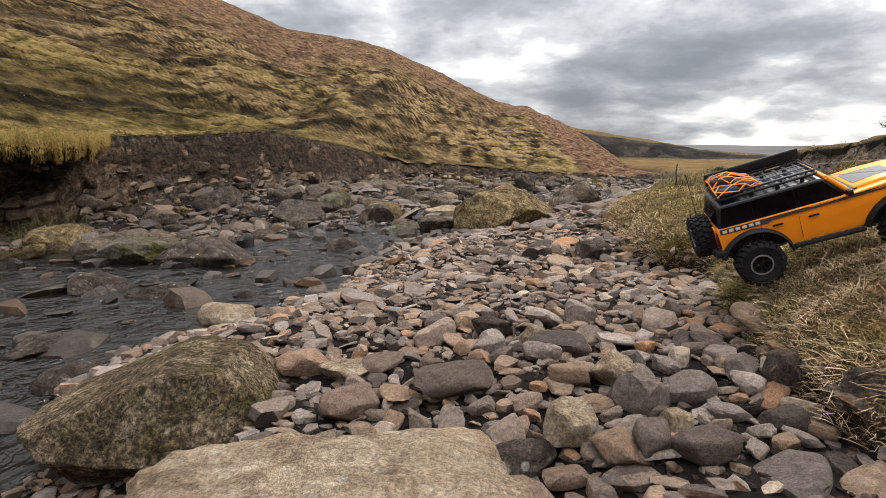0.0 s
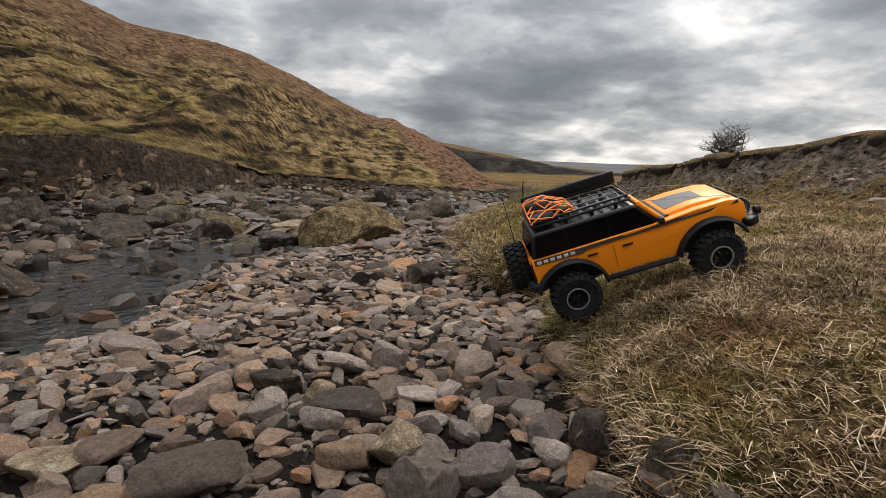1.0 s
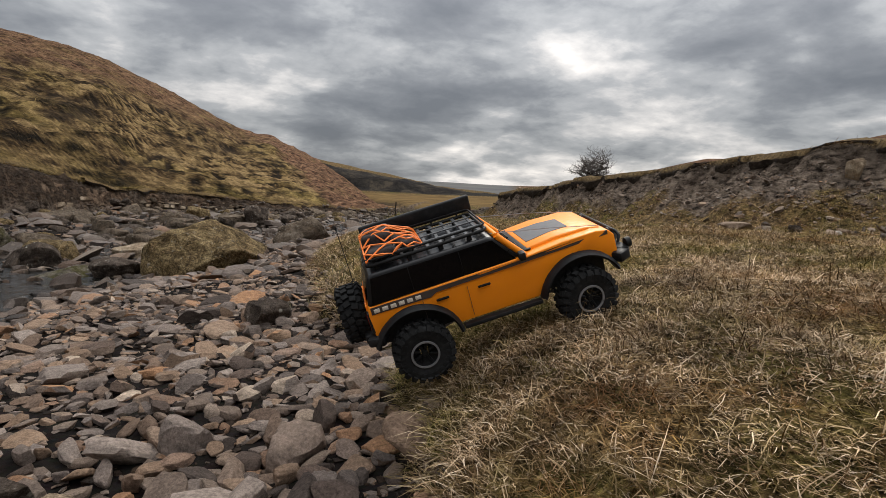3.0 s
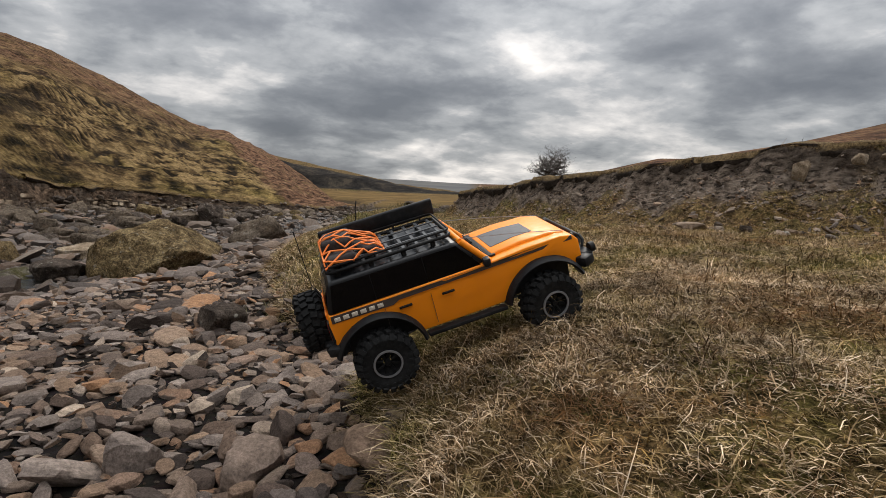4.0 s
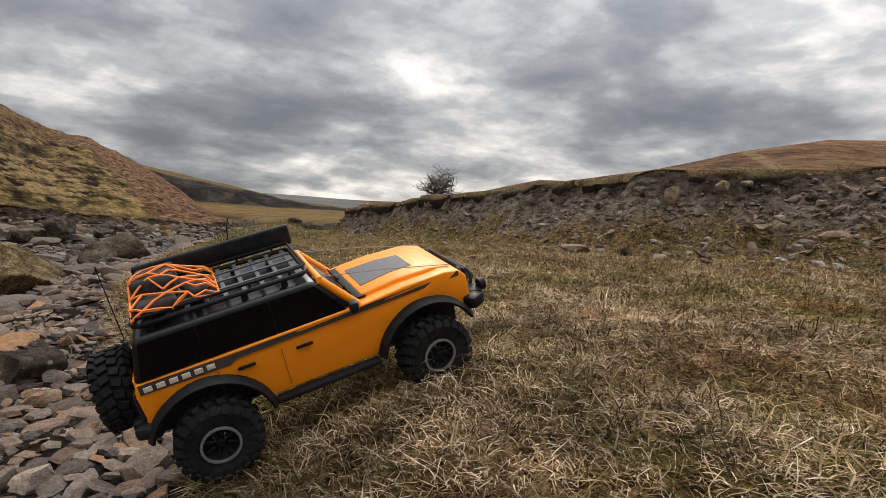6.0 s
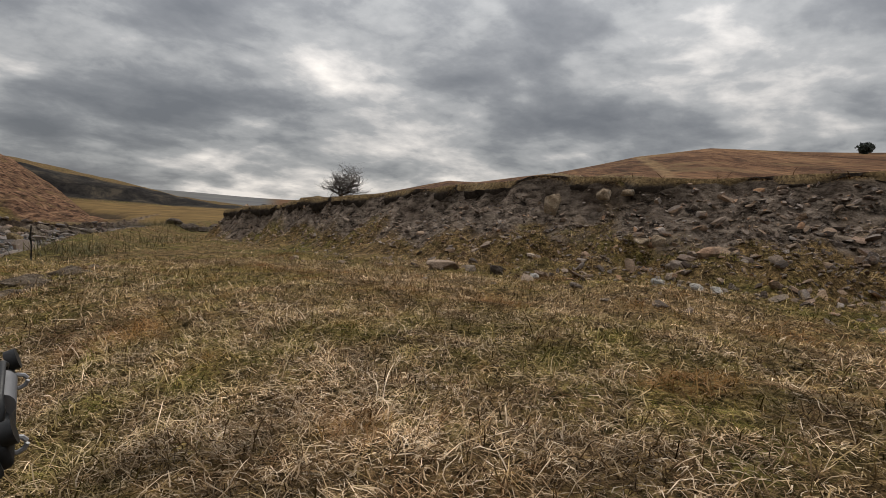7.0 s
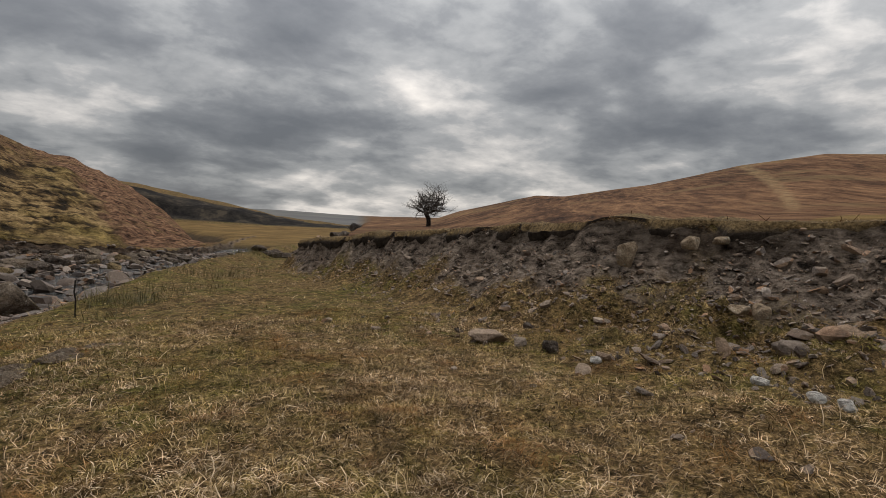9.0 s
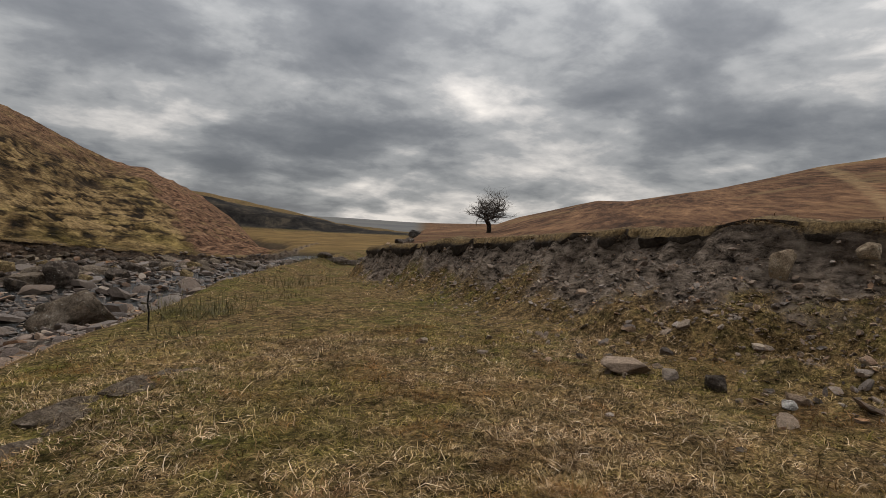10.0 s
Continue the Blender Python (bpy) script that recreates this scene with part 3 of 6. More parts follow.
M_GROUND = ground_material()
M_STONE = stone_material("river_stone", True, .085, (.90, .775, .69))
M_STONE_BIG = stone_material("large_river_stone", True, 1.0, (.90, .775, .69))
M_STONES = stone_material("river_stones", False, 1.0, (.94, .82, .735))
M_WETSTONE = stone_material("wet_river_stone", True, .12, (.24, .205, .18), .3)
M_FARSTONES = stone_material("far_river_stones", False, 1.0, (.46, .39, .34), .3)
M_WETSTONES = stone_material("wet_river_stones", False, 1.0, (.24, .205, .18), .3)
M_CUTSTONE = stone_material("cut_sandstone", False, .7, (.42, .335, .255))
# grit toned down to stand for the shade deep between cobbles
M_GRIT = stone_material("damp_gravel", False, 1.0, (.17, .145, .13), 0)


def cut_face_material():
    m = Nodes("bedded_rock_face")
    rock = m.ramp(m.attr("shade"), (0, (.035, .026, .019)), (.35, (.11, .078, .052)), (.65, (.20, .148, .10)), (1, (.33, .265, .19)))
    rock = m.mix(.7, rock, m.ramp(m.noise(30, 8, .75, .3), (.36, .3), (.64, 1.5)), "MULTIPLY")
    earth = m.ramp(m.noise(7, 9, .75, .5), (.36, (.014, .010, .007)), (.5, (.085, .056, .037)), (.64, (.21, .145, .098)))
    earth = m.mix(.6, earth, m.ramp(m.noise(40, 6, .75), (.38, .35), (.62, 1.6)), "MULTIPLY")
    c = m.mix(m.attr("stone"), earth, rock)
    return m.done(c, .95, m.bump(m.noise(26, 9, .75), 1.0, .03), Specular_IOR_Level=.06)


M_CUTFACE = cut_face_material()
M_WATER = water_material()
M_BOULDER = boulder_material("mossy_gritstone", ((.048, .033, .020), (.185, .135, .085), (.36, .28, .19)), moss=.46, moss_scale=6.0, mossy=(.115, .105, .022), spots=.25, speck=.85)
M_LICHEN = boulder_material("lichened_gritstone", ((.045, .031, .017), (.22, .155, .078), (.46, .345, .18)), moss=.34, moss_scale=20.0, mossy=(.26, .19, .065), spots=.4, speck=.75)
M_SLAB = boulder_material("pale_gritstone", ((.20, .138, .088), (.41, .31, .21), (.58, .475, .355)), moss=.0, orange=.5, calm=.75, cracks=.35)
M_MOSSROCK = boulder_material("mossed_rock", ((.08, .07, .055), (.19, .165, .13), (.3, .27, .22)), moss=.8, moss_scale=3.2, mossy=(.125, .115, .03))
M_SLABDARK = boulder_material("brown_sandstone", ((.06, .046, .034), (.18, .138, .10), (.30, .245, .19)), moss=.15, mossy=(.11, .10, .03))
M_DARKROCK = boulder_material("dark_rock", ((.032, .025, .021), (.105, .082, .066), (.21, .168, .135)), moss=.12)
M_GRASS = grass_material("dry_grass", .64, .36, .79, .75, (1.08, .98, .90))
M_TURF = grass_material("grazed_turf", .82, .45, .68, .9, (1.17, 1.01, .85))
M_CREST = grass_material("crest_grass", .05, .95, .42, .8, (1.15, .95, .75))
M_HILLGRASS = hill_blades("hill_grass")
M_HANGING = hill_blades("hanging_grass", (.95, .97, .66))
M_BARK = boulder_material("bark", ((.02, .018, .015), (.05, .044, .038), (.09, .08, .07)), moss=.05, orange=0.0)
M_REED = paint("rush", (.10, .085, .032), .8, grit=.5, scale=30, spec=.05)
M_TWIG = paint("pale_twigs", (.11, .098, .088), .9, grit=.4, scale=8, spec=.05)
M_NEEDLE = paint("dark_foliage", (.018, .026, .014), .8, grit=.4, scale=8)

# ---- building helpers ----
def mesh_object(name, bm, material, parent=None, smooth=None):
    me = bpy.data.meshes.new(name)
    bm.normal_update()
    bm.to_mesh(me)
    bm.free()
    if smooth is not None:
        me.polygons.foreach_set("use_smooth", np.ones(len(me.polygons), bool))
        if smooth < 180:
            me.set_sharp_from_angle(angle=radians(smooth))
    me.materials.append(material)
    ob = new(name, me)
    if parent is not None:
        ob.parent = parent
    return ob


def part(name, bm, material, parent, label="", smooth=35):
    ob = mesh_object(name, bm, material, parent, smooth)
    return tagged(ob, label)


_BALLS = {}


def ball(level):
    """Unit directions and triangles of an even ball."""
    if level not in _BALLS:
        bm = bmesh.new()
        bmesh.ops.create_icosphere(bm, subdivisions=level, radius=1)
        v = np.array([p.co[:] for p in bm.verts])
        t = np.array([[p.index for p in f.verts] for f in bm.faces])
        bm.free()
        _BALLS[level] = (v / np.linalg.norm(v, axis=1)[:, None], t)
    return _BALLS[level]


def crumple(p, scale, seed, octaves):
    """Weathering noise at each point, without grain in any direction."""
    off = Vector((seed * 1.7, seed * .9, -seed * 2.3))
    return np.array([noise.fractal(Vector(q) * scale + off, .75, 2.0, octaves) for q in p.tolist()])


def rock_points(rng, level, flat=1.0, wide=.75, planes=13, edge=16.0, rough=.03, strata=.0, least=.62, caps=True):
    """A broken stone about 1 across: directions cut back by random planes, edges worn, faces roughened."""
    d, t = ball(level)
    n = [Vector((rng.gauss(0, 1), rng.gauss(0, 1), rng.gauss(0, 1))).normalized() for _ in range(planes)]
    c = [rng.uniform(least, 1.0) for _ in range(planes)]
    if caps:
        n += [Vector((rng.gauss(0, .12), rng.gauss(0, .12), s)).normalized() for s in (1, -1)]
        c += [rng.uniform(.55, .75), rng.uniform(.55, .75)]
    c = np.array(c)
    dots = np.maximum(d @ np.array([p[:] for p in n]).T, 0) / c
    r = (dots ** edge).sum(1) ** (-1 / edge)
    p = d * np.minimum(r, 1.25)[:, None]
    ext = p.max(0) - p.min(0)
    p = (p - (p.max(0) + p.min(0)) / 2) / ext
    off = [rng.uniform(0, 90) for _ in range(3)]
    if rough:
        q = p * 3.0
        h = np.zeros(len(p))
        for k, amp in enumerate((1, .55, .3, .17)):
            f = 2 ** k
            h += amp * (vnoise(q[:, 0] * f + off[0], q[:, 1] * f + q[:, 2] * 1.7 * f + off[1], 5 + k) + vnoise(q[:, 2] * f * (1.3 + strata) + off[2], q[:, 0] * f * .8 - q[:, 1] * f * .6 + off[0], 11 + k))
        if level >= 5:
            h = crumple(p, 3.2, off[0], 7)
        p = p + d * (h * rough)[:, None]
    return p * np.array([1, wide, flat]), t


def mesh_from(name, V, T, sharp=55):
    me = bpy.data.meshes.new(name)
    me.vertices.add(len(V))
    me.vertices.foreach_set("co", np.asarray(V, np.float32).ravel())
    me.loops.add(T.size)
    me.loops.foreach_set("vertex_index", np.asarray(T, np.int32).ravel())
    me.polygons.add(len(T))
    me.polygons.foreach_set("loop_start", np.arange(0, T.size, 3, dtype=np.int32))
    me.update(calc_edges=True)
    if sharp:
        me.polygons.foreach_set("use_smooth", np.ones(len(me.polygons), bool))
        if sharp < 180:
            me.set_sharp_from_angle(angle=radians(sharp))
    return me


ground = ground_sheet(M_GROUND)


def water_sheet():
    """The stream: a rippled sheet that the bed and the stones rise through."""
    xs = np.concatenate([np.arange(-14, -5, .25), np.arange(-5, 3, .05), np.arange(3, 12, .25)])
    ys = np.concatenate([np.arange(-9, 1, .25), np.arange(1, 9.5, .05), np.arange(9.5, 26, .25)])
    X, Y = np.meshgrid(xs, ys)
    x, y = X.ravel(), Y.ravel()
    u, v = x * .8 + y * .6, y * .8 - x * .6
    fast = .4 + .9 * sm(-.1, .25, fbm(x * .6, y * .6, 2, 95))
    z = WATER_Z + fast * (.009 * fbm(u * 5, v * 2.6, 3, 93) + .005 * fbm(u * 14, v * 8, 2, 94))
    n, m = X.shape
    q = (np.arange(n - 1)[:, None] * m + np.arange(m - 1)[None, :]).ravel()
    cx, cy = x[q] + .03, y[q] + .03
    q = q[(cx < grass_edge(cy) - .2) & (cy < lut(CUT_BASE, cx) + .2)]
    T = np.concatenate([np.stack([q, q + 1, q + m + 1], 1), np.stack([q, q + m + 1, q + m], 1)])
    used, T = np.unique(T, return_inverse=True)
    me = mesh_from("water", np.stack([x, y, z], 1)[used], T.reshape(-1, 3), 180)
    me.materials.append(M_WATER)
    return tagged(new("water", me), "shallow dark stream water rippling between stones", "water", kind="structure")


water = water_sheet()

# ---- boulders and named rocks ----
def boulder(label, x, y, sx, sy, sz, turn, material, seed, base=None, tilt=(0, 0), level=5, rough=.04, sink=.05, planes=10, edge=60.0, caps=False, taper=0.0, slope=0.0):
    p, t = rock_points(random.Random(seed), level, 1.0, 1.0, planes, edge, rough, 1.0, .72, caps)
    p = p * (1 - taper * (p[:, 2:3] + .5) * np.array([1, 1, 0]) - slope * p[:, 0:1] * np.array([0, 0, 1]))
    p = p * np.array([sx, sy, sz]) + np.array([0, 0, sz * .5])
    me = mesh_from("boulder", p, t)
    me.materials.append(material)
    ob = new("boulder", me)
    zz = (height(x, y) if base is None else base) - sink
    ob.matrix_world = pose(x, y, zz, tilt[0], tilt[1], turn)
    return tagged(ob, label, "boulder", "boulders along the stream")


def hewn_boulder(label, x, y, z, planes, turn, material, seed, edge=34.0, rough=.010, level=6):
    """A boulder bounded by the given planes (normal and distance from its middle), its edges worn, its faces weathered."""
    d, t = ball(level)
    n = np.array([Vector(p[:3]).normalized()[:] for p in planes])
    c = np.array([p[3] for p in planes])
    r = ((np.maximum(d @ n.T, 0) / c) ** edge).sum(1) ** (-1 / edge)
    p = d * r[:, None]
    p = p + d * (crumple(p, 4.0, seed, 8) * rough * 1.5)[:, None]
    me = mesh_from("boulder", p, t, 180)
    me.materials.append(material)
    ob = new("boulder", me)
    ob.matrix_world = pose(x, y, z, 0, 0, turn)
    return tagged(ob, label, "boulder", "boulders along the stream")


# the two great stones at the water's near edge
hewn_boulder("large grey gritstone boulder with green moss on its side", -.685, 1.27, -.065, (
    (-.36, .02, .93, .112), (.10, .05, .99, .150), (-.06, -.88, .46, .172), (.55, -.78, .28, .215), (.90, -.05, .15, .275), (.70, .0, .70, .225),
    (-.72, -.45, -.55, .198), (-.95, .1, .15, .275), (0, 1, .1, .22), (0, -.1, -1, .17), (-.12, -.70, -.71, .150)), 8, M_BOULDER, 5, 75.0, .009)
boulder("broad pale flat-topped gritstone slab worn smooth", -.065, .64, .90, .54, .235, -8, M_SLAB, 9, -.10, caps=True, sink=0, level=6, rough=.06, planes=14, edge=24.0)
# out in the bed and the water
hewn_boulder("big lichen-covered boulder standing in the stony bed", .62, 5.80, -.075, tuple((nx, ny, nz, d * 1.23) for nx, ny, nz, d in (
    (.14, -.30, .94, .205), (.50, -.12, .85, .245), (-.15, -.80, .58, .255), (.40, -.70, -.60, .205), (-.97, -.22, .12, .36), (.97, -.15, -.10, .37),
    (-.45, -.88, .10, .32), (-.38, .1, .92, .265), (0, 1, .2, .32), (0, 0, -1, .32))), -6, M_LICHEN, 8, 90.0, .022)
boulder("dark angular boulder at the edge of the grass", 1.93, 8.3, .80, .55, .52, 10, M_SLABDARK, 21, -.26, planes=8)
boulder("low dark slab beside the grass", 1.72, 7.15, .62, .36, .20, 5, M_DARKROCK, 77, -.20, planes=8)
boulder("pointed dark rock across the stream", 1.85, 12.9, .66, .5, .52, 60, M_DARKROCK, 22, -.26, planes=7)
boulder("rounded rock capped with bright green moss in the water", -2.37, 4.25, .70, .48, .28, 10, M_MOSSROCK, 23, -.26)
boulder("long brown slab lying in the stream", -1.72, 4.25, .74, .48, .26, -15, M_DARKROCK, 24, -.26, (8, 0))
boulder("brown wet rock in the stream", -1.60, 3.18, .44, .28, .16, 5, M_DARKROCK, 25, -.26)
boulder("dark wet rock out in the stream", -2.03, 3.32, .36, .3, .19, 40, M_DARKROCK, 26, -.26)
boulder("squat dark rock standing in the water", -.84, 4.78, .32, .28, .20, 15, M_DARKROCK, 27, -.27)
boulder("pale brown slab at the water's edge", -1.02, 2.64, .36, .22, .13, -20, M_SLAB, 28, -.22)
boulder("low wet greenish slab awash in the stream", -1.66, 2.70, .52, .26, .10, 8, M_MOSSROCK, 29, -.27)
boulder("dark rock at the stream edge", -1.62, 2.20, .26, .2, .13, 70, M_DARKROCK, 30, -.24)
boulder("brown cobble at the stream edge", -1.25, 1.86, .28, .2, .12, 20, M_DARKROCK, 31, -.22)
boulder("pale flat rock with moss across the stream", -1.54, 8.2, .60, .44, .33, 20, M_MOSSROCK, 32, -.22)
boulder("brown blocky rock in the stream", -.85, 6.9, .50, .42, .34, -30, M_DARKROCK, 33, -.28)
boulder("brown leaning rock beside a small fall of water", -.09, 6.1, .46, .34, .23, 30, M_DARKROCK, 34, -.24, (0, 12))
boulder("flat slab among the stones", .02, 7.6, .55, .4, .2, 0, M_SLAB, 35, -.22)
boulder("mossy slab across the stream", -.45, 6.2, .5, .34, .17, 14, M_MOSSROCK, 36, -.26)

# outcrop of bedrock along the turf
for _x, _y, _l, _w, _h, _a, _s in ((1.86, 3.63, .27, .12, .09, 38, 37), (2.02, 3.80, .21, .14, .10, 55, 38), (2.17, 3.91, .24, .10, .08, 34, 39), (1.70, 3.36, .22, .12, .09, 47, 40), (1.84, 3.50, .16, .09, .07, 60, 41)):
    boulder("low brown bedrock showing through the turf", _x, _y, _l * 1.35, _w * 1.15, _h * 1.2, _a, M_SLABDARK, _s, sink=_h * .95, level=4, rough=.12, planes=8, edge=50.0)


def river_rock(label, x, y, w, h, turn, material, seed, lean=0.0, z=None):
    p, t = rock_points(random.Random(seed), 4, 1.0, 1.0, 9, 85.0, .02, 1.5)
    me = mesh_from("river_stone", p * np.array([w * .93, w * .68, h * .78]), t)
    me.materials.append(material)
    ob = new("river_stone", me)
    ob.matrix_world = pose(x, y + (h * .25 if z is None else 0), height(x, y) + h * .33 if z is None else z, lean, 0, turn)
    return tagged(ob, label, "stone", "stones of the stream bed")


river_rock("dark oblong stone with pitted sides", .13, .93, .17, .09, 4, M_DARKROCK, 41)
river_rock("brown blocky stone among cobbles", .24, .96, .12, .12, 30, M_SLAB, 42)
river_rock("dark wedge-shaped stone against the turf", .74, 1.15, .12, .13, 50, M_DARKROCK, 43, 10)
river_rock("dark stone half under the turf", .77, .97, .11, .07, 10, M_DARKROCK, 44)
river_rock("grey diamond-shaped flat stone", .66, 1.20, .10, .07, 45, M_STONE_BIG, 45, 35)
river_rock("orange-brown rounded stone among cobbles", .44, 1.00, .065, .055, 0, M_SLAB, 46)
river_rock("grey blocky stone among cobbles", .36, .90, .10, .09, 70, M_STONE_BIG, 47, 15)
river_rock("grey flat stone among cobbles", .44, .88, .12, .07, 10, M_STONE_BIG, 48)
river_rock("long grey slab leaning on cobbles", .30, .90, .11, .07, -50, M_STONE_BIG, 49, 12)
river_rock("large grey slab among cobbles", .03, 1.28, .22, .08, 8, M_STONE_BIG, 50, 12)
river_rock("grey angular stone among cobbles", -.38, 1.46, .15, .09, 20, M_STONE_BIG, 51)
river_rock("brown flat stone among cobbles", -.25, 1.42, .17, .06, 5, M_SLAB, 52)
river_rock("brown-grey three-cornered stone among cobbles", -.22, 1.22, .15, .08, 40, M_STONE_BIG, 53, 15)
river_rock("grey-brown slab of broken stone", .31, 1.46, .18, .07, -5, M_STONE_BIG, 54)
river_rock("dark blocky stone among cobbles", .15, 1.66, .14, .09, 0, M_DARKROCK, 55)
river_rock("pale upright stone among cobbles", .25, 1.53, .10, .10, 80, M_SLAB, 56, 20)
river_rock("split brown stone among cobbles", .39, 1.22, .11, .09, 35, M_SLAB, 57, 20)
river_rock("rough grey stone among cobbles", .29, 1.23, .11, .08, -25, M_STONE_BIG, 58)
river_rock("dark three-cornered stone against the turf", .76, 2.80, .18, .12, 20, M_DARKROCK, 59)

# ---- stones of the bed ----
def stone_shapes(count, seed, level, rough):
    rng = random.Random(seed)
    return [rock_points(rng, level, rng.choice((.15, .20, .29, .42)), rng.uniform(.45, .9), rng.choice((5, 6, 8)), 70.0, rough, 1.5) for _ in range(count)]


def scatter(rng, box, n, size, gap, taken, keep):
    """Random spots in a box with room between them: x, y, size."""
    out = []
    cell = .12
    for _ in range(n):
        x, y = rng.uniform(box[0], box[2]), rng.uniform(box[1], box[3])
        if not keep(x, y):
            continue
        s = size(x, y)
        i, j = int(x // cell), int(y // cell)
        reach = int(math.ceil(s * gap / cell)) + 1
        near = (q for a in range(i - reach, i + reach + 1) for b in range(j - reach, j + reach + 1) for q in taken.get((a, b), ()))
        if all((px - x) ** 2 + (py - y) ** 2 >= (gap * .5 * (s + ps)) ** 2 for px, py, ps in near):
            taken.setdefault((i, j), []).append((x, y, s))
            out.append((x, y, s))
    return out


def joined(name, V, T, material, sharp=32):
    me = mesh_from(name, V, T, sharp)
    me.materials.append(material)
    return new(name, me)


def strew(rng, spots, packs_tiny, packs_small, packs_big, tilt, lift=.06, thick=(1.0, 1.8), level=None):
    zs, _ = land(np.array([p[0] for p in spots]), np.array([p[1] for p in spots]))
    if level is not None:
        zs = np.maximum(zs, level)
    V, T, n = [], [], 0
    for (x, y, s), z in zip(spots, zs):
        co, tri = rng.choice(packs_tiny if s < .045 else packs_small if s < .12 or y > 5.2 else packs_big)
        m = np.array((pose(0, 0, 0, rng.gauss(-8, tilt), rng.gauss(0, tilt), rng.uniform(0, 360)) @ Matrix.Diagonal((s * 1.2, s * 1.15, s * rng.uniform(*thick), 1))).to_3x3())
        V.append(co @ m.T + np.array([x, y, z + s * lift]))
        T.append(tri + n)
        n += len(co)
    return np.vstack(V), np.vstack(T)


def grass_x(y):
    return float(grass_edge(np.array([float(y)]))[0])


def shore_x(y):
    return float(lut(NEAR_SHORE, y))


def lay_stones():
    rng = random.Random(5)
    big_pack, small_pack = stone_shapes(34, 3, 3, .016), stone_shapes(24, 8, 2, .015)
    tiny_pack, grit_pack = stone_shapes(16, 9, 1, 0), stone_shapes(12, 19, 0, 0)
    shapes = [mesh_from("river_stone", v, t, 32) for v, t in big_pack]
    for me in shapes:
        me.materials.append(M_STONE)
    big_pack = stone_shapes(20, 4, 3, .025)
    taken = {}

    def dry(x, y):
        return shore_x(y) - .25 < x < grass_x(y) + .01

    def wide(x, y):
        return shore_x(y) - .55 < x < grass_x(y) + .03

    def bar(x, y):
        return shore_x(y) - .12 < x < grass_x(y) + .03

    def far_side(x, y):
        f = y - float(lut(FAR_SHORE, x))
        return (-.25 < f and y < float(lut(CUT_BASE, x)) + .3) or (shore_x(y) - .2 < x < grass_x(y)) or (6.5 < y < float(lut(FAR_SHORE, x)) and x < shore_x(y) and rng.random() < .6)

    def awash(x, y):
        return x < shore_x(y) and y < float(lut(FAR_SHORE, x)) + .2

    def sz(lo, mean, dev, hi):
        return lambda x, y: max(lo, min(hi, mean * math.exp(rng.gauss(0, dev))))

    spots = scatter(rng, (-1.6, .75, 1.3, 3.8), 5200, sz(.034, .054, .50, .17), .60, taken, dry)
    spots.sort(key=lambda p: (p[0] - .35) ** 2 + (p[1] - 1.45) ** 2)
    near, rest = spots[:290], spots[290:]
    zs, _ = land(np.array([p[0] for p in near]), np.array([p[1] for p in near]))
    for (x, y, s), z in zip(near, zs):
        ob = new("river_stone", rng.choice(shapes))
        ob.matrix_world = pose(x, y, z + s * .17, rng.gauss(-6, 13), rng.gauss(0, 13), rng.uniform(0, 360)) @ Matrix.Diagonal((s * 1.2, s * 1.15, s * rng.uniform(1.0, 1.9), 1))
        tagged(ob, "weathered flat grey or brown stone on the stony bed", "stone", "stones of the stream bed")
    more = list(rest)
    more += scatter(rng, (-1.7, .3, 1.3, 4.2), 10000, sz(.020, .034, .42, .09), .60, taken, wide)
    more += scatter(rng, (-1.6, -4, 1.3, .9), 4600, sz(.03, .06, .45, .12), .6, taken, wide)
    more += scatter(rng, (-1.4, 3.6, 3.4, 9.5), 8000, sz(.04, .078, .48, .25), .54, taken, bar)
    far_taken = {}
    far = scatter(rng, (-7, 4.4, 9, 21), 9500, sz(.06, .12, .5, .40), .55, far_taken, far_side)
    far += scatter(rng, (-6, 4.4, 2.5, 11), 6500, sz(.03, .06, .4, .11), .6, far_taken, far_side)
    wet = scatter(rng, (-6, 1.0, .5, 8), 800, sz(.05, .11, .55, .36), 1.05, {}, awash)
    wet += scatter(rng, (-9, -5, -.5, 1.0), 300, sz(.06, .15, .5, .36), 1.2, {}, awash)
    fine = scatter(rng, (-1.5, .8, 1.25, 3.4), 6500, sz(.009, .015, .35, .028), .6, {}, wide)
    V, T = strew(rng, more, tiny_pack, small_pack, big_pack, 13)
    V4, T4 = strew(rng, far, tiny_pack, small_pack, big_pack, 13, .06, (1.0, 1.8), WATER_Z)
    tagged(joined("far_stones", V4, T4, M_FARSTONES), "damp brown and grey stones along the far side of the stream", "stones", kind="stuff")
    wet_shapes = [mesh_from("wet_stone", v, t, 32) for v, t in small_pack]
    for me in wet_shapes:
        me.materials.append(M_WETSTONE)
    wet.sort(key=lambda p: (p[0] + .8) ** 2 + (p[1] - 2.5) ** 2)
    V3, T3 = strew(rng, wet[280:], tiny_pack, small_pack, small_pack, 10, -.02, (1.2, 2.4), WATER_Z)
    tagged(joined("wet_stones", V3, T3, M_WETSTONES), "dark wet stones standing far out in the shallow stream", "stones", kind="stuff")
    wet = wet[:280]
    zs, _ = land(np.array([p[0] for p in wet]), np.array([p[1] for p in wet]))
    for (x, y, s), z in zip(wet, zs):
        ob = new("wet_stone", rng.choice(wet_shapes))
        ob.matrix_world = pose(x, y, max(z, WATER_Z) - s * .02, rng.gauss(-8, 10), rng.gauss(0, 10), rng.uniform(0, 360)) @ Matrix.Diagonal((s * 1.2, s * 1.15, s * rng.uniform(1.2, 2.4), 1))
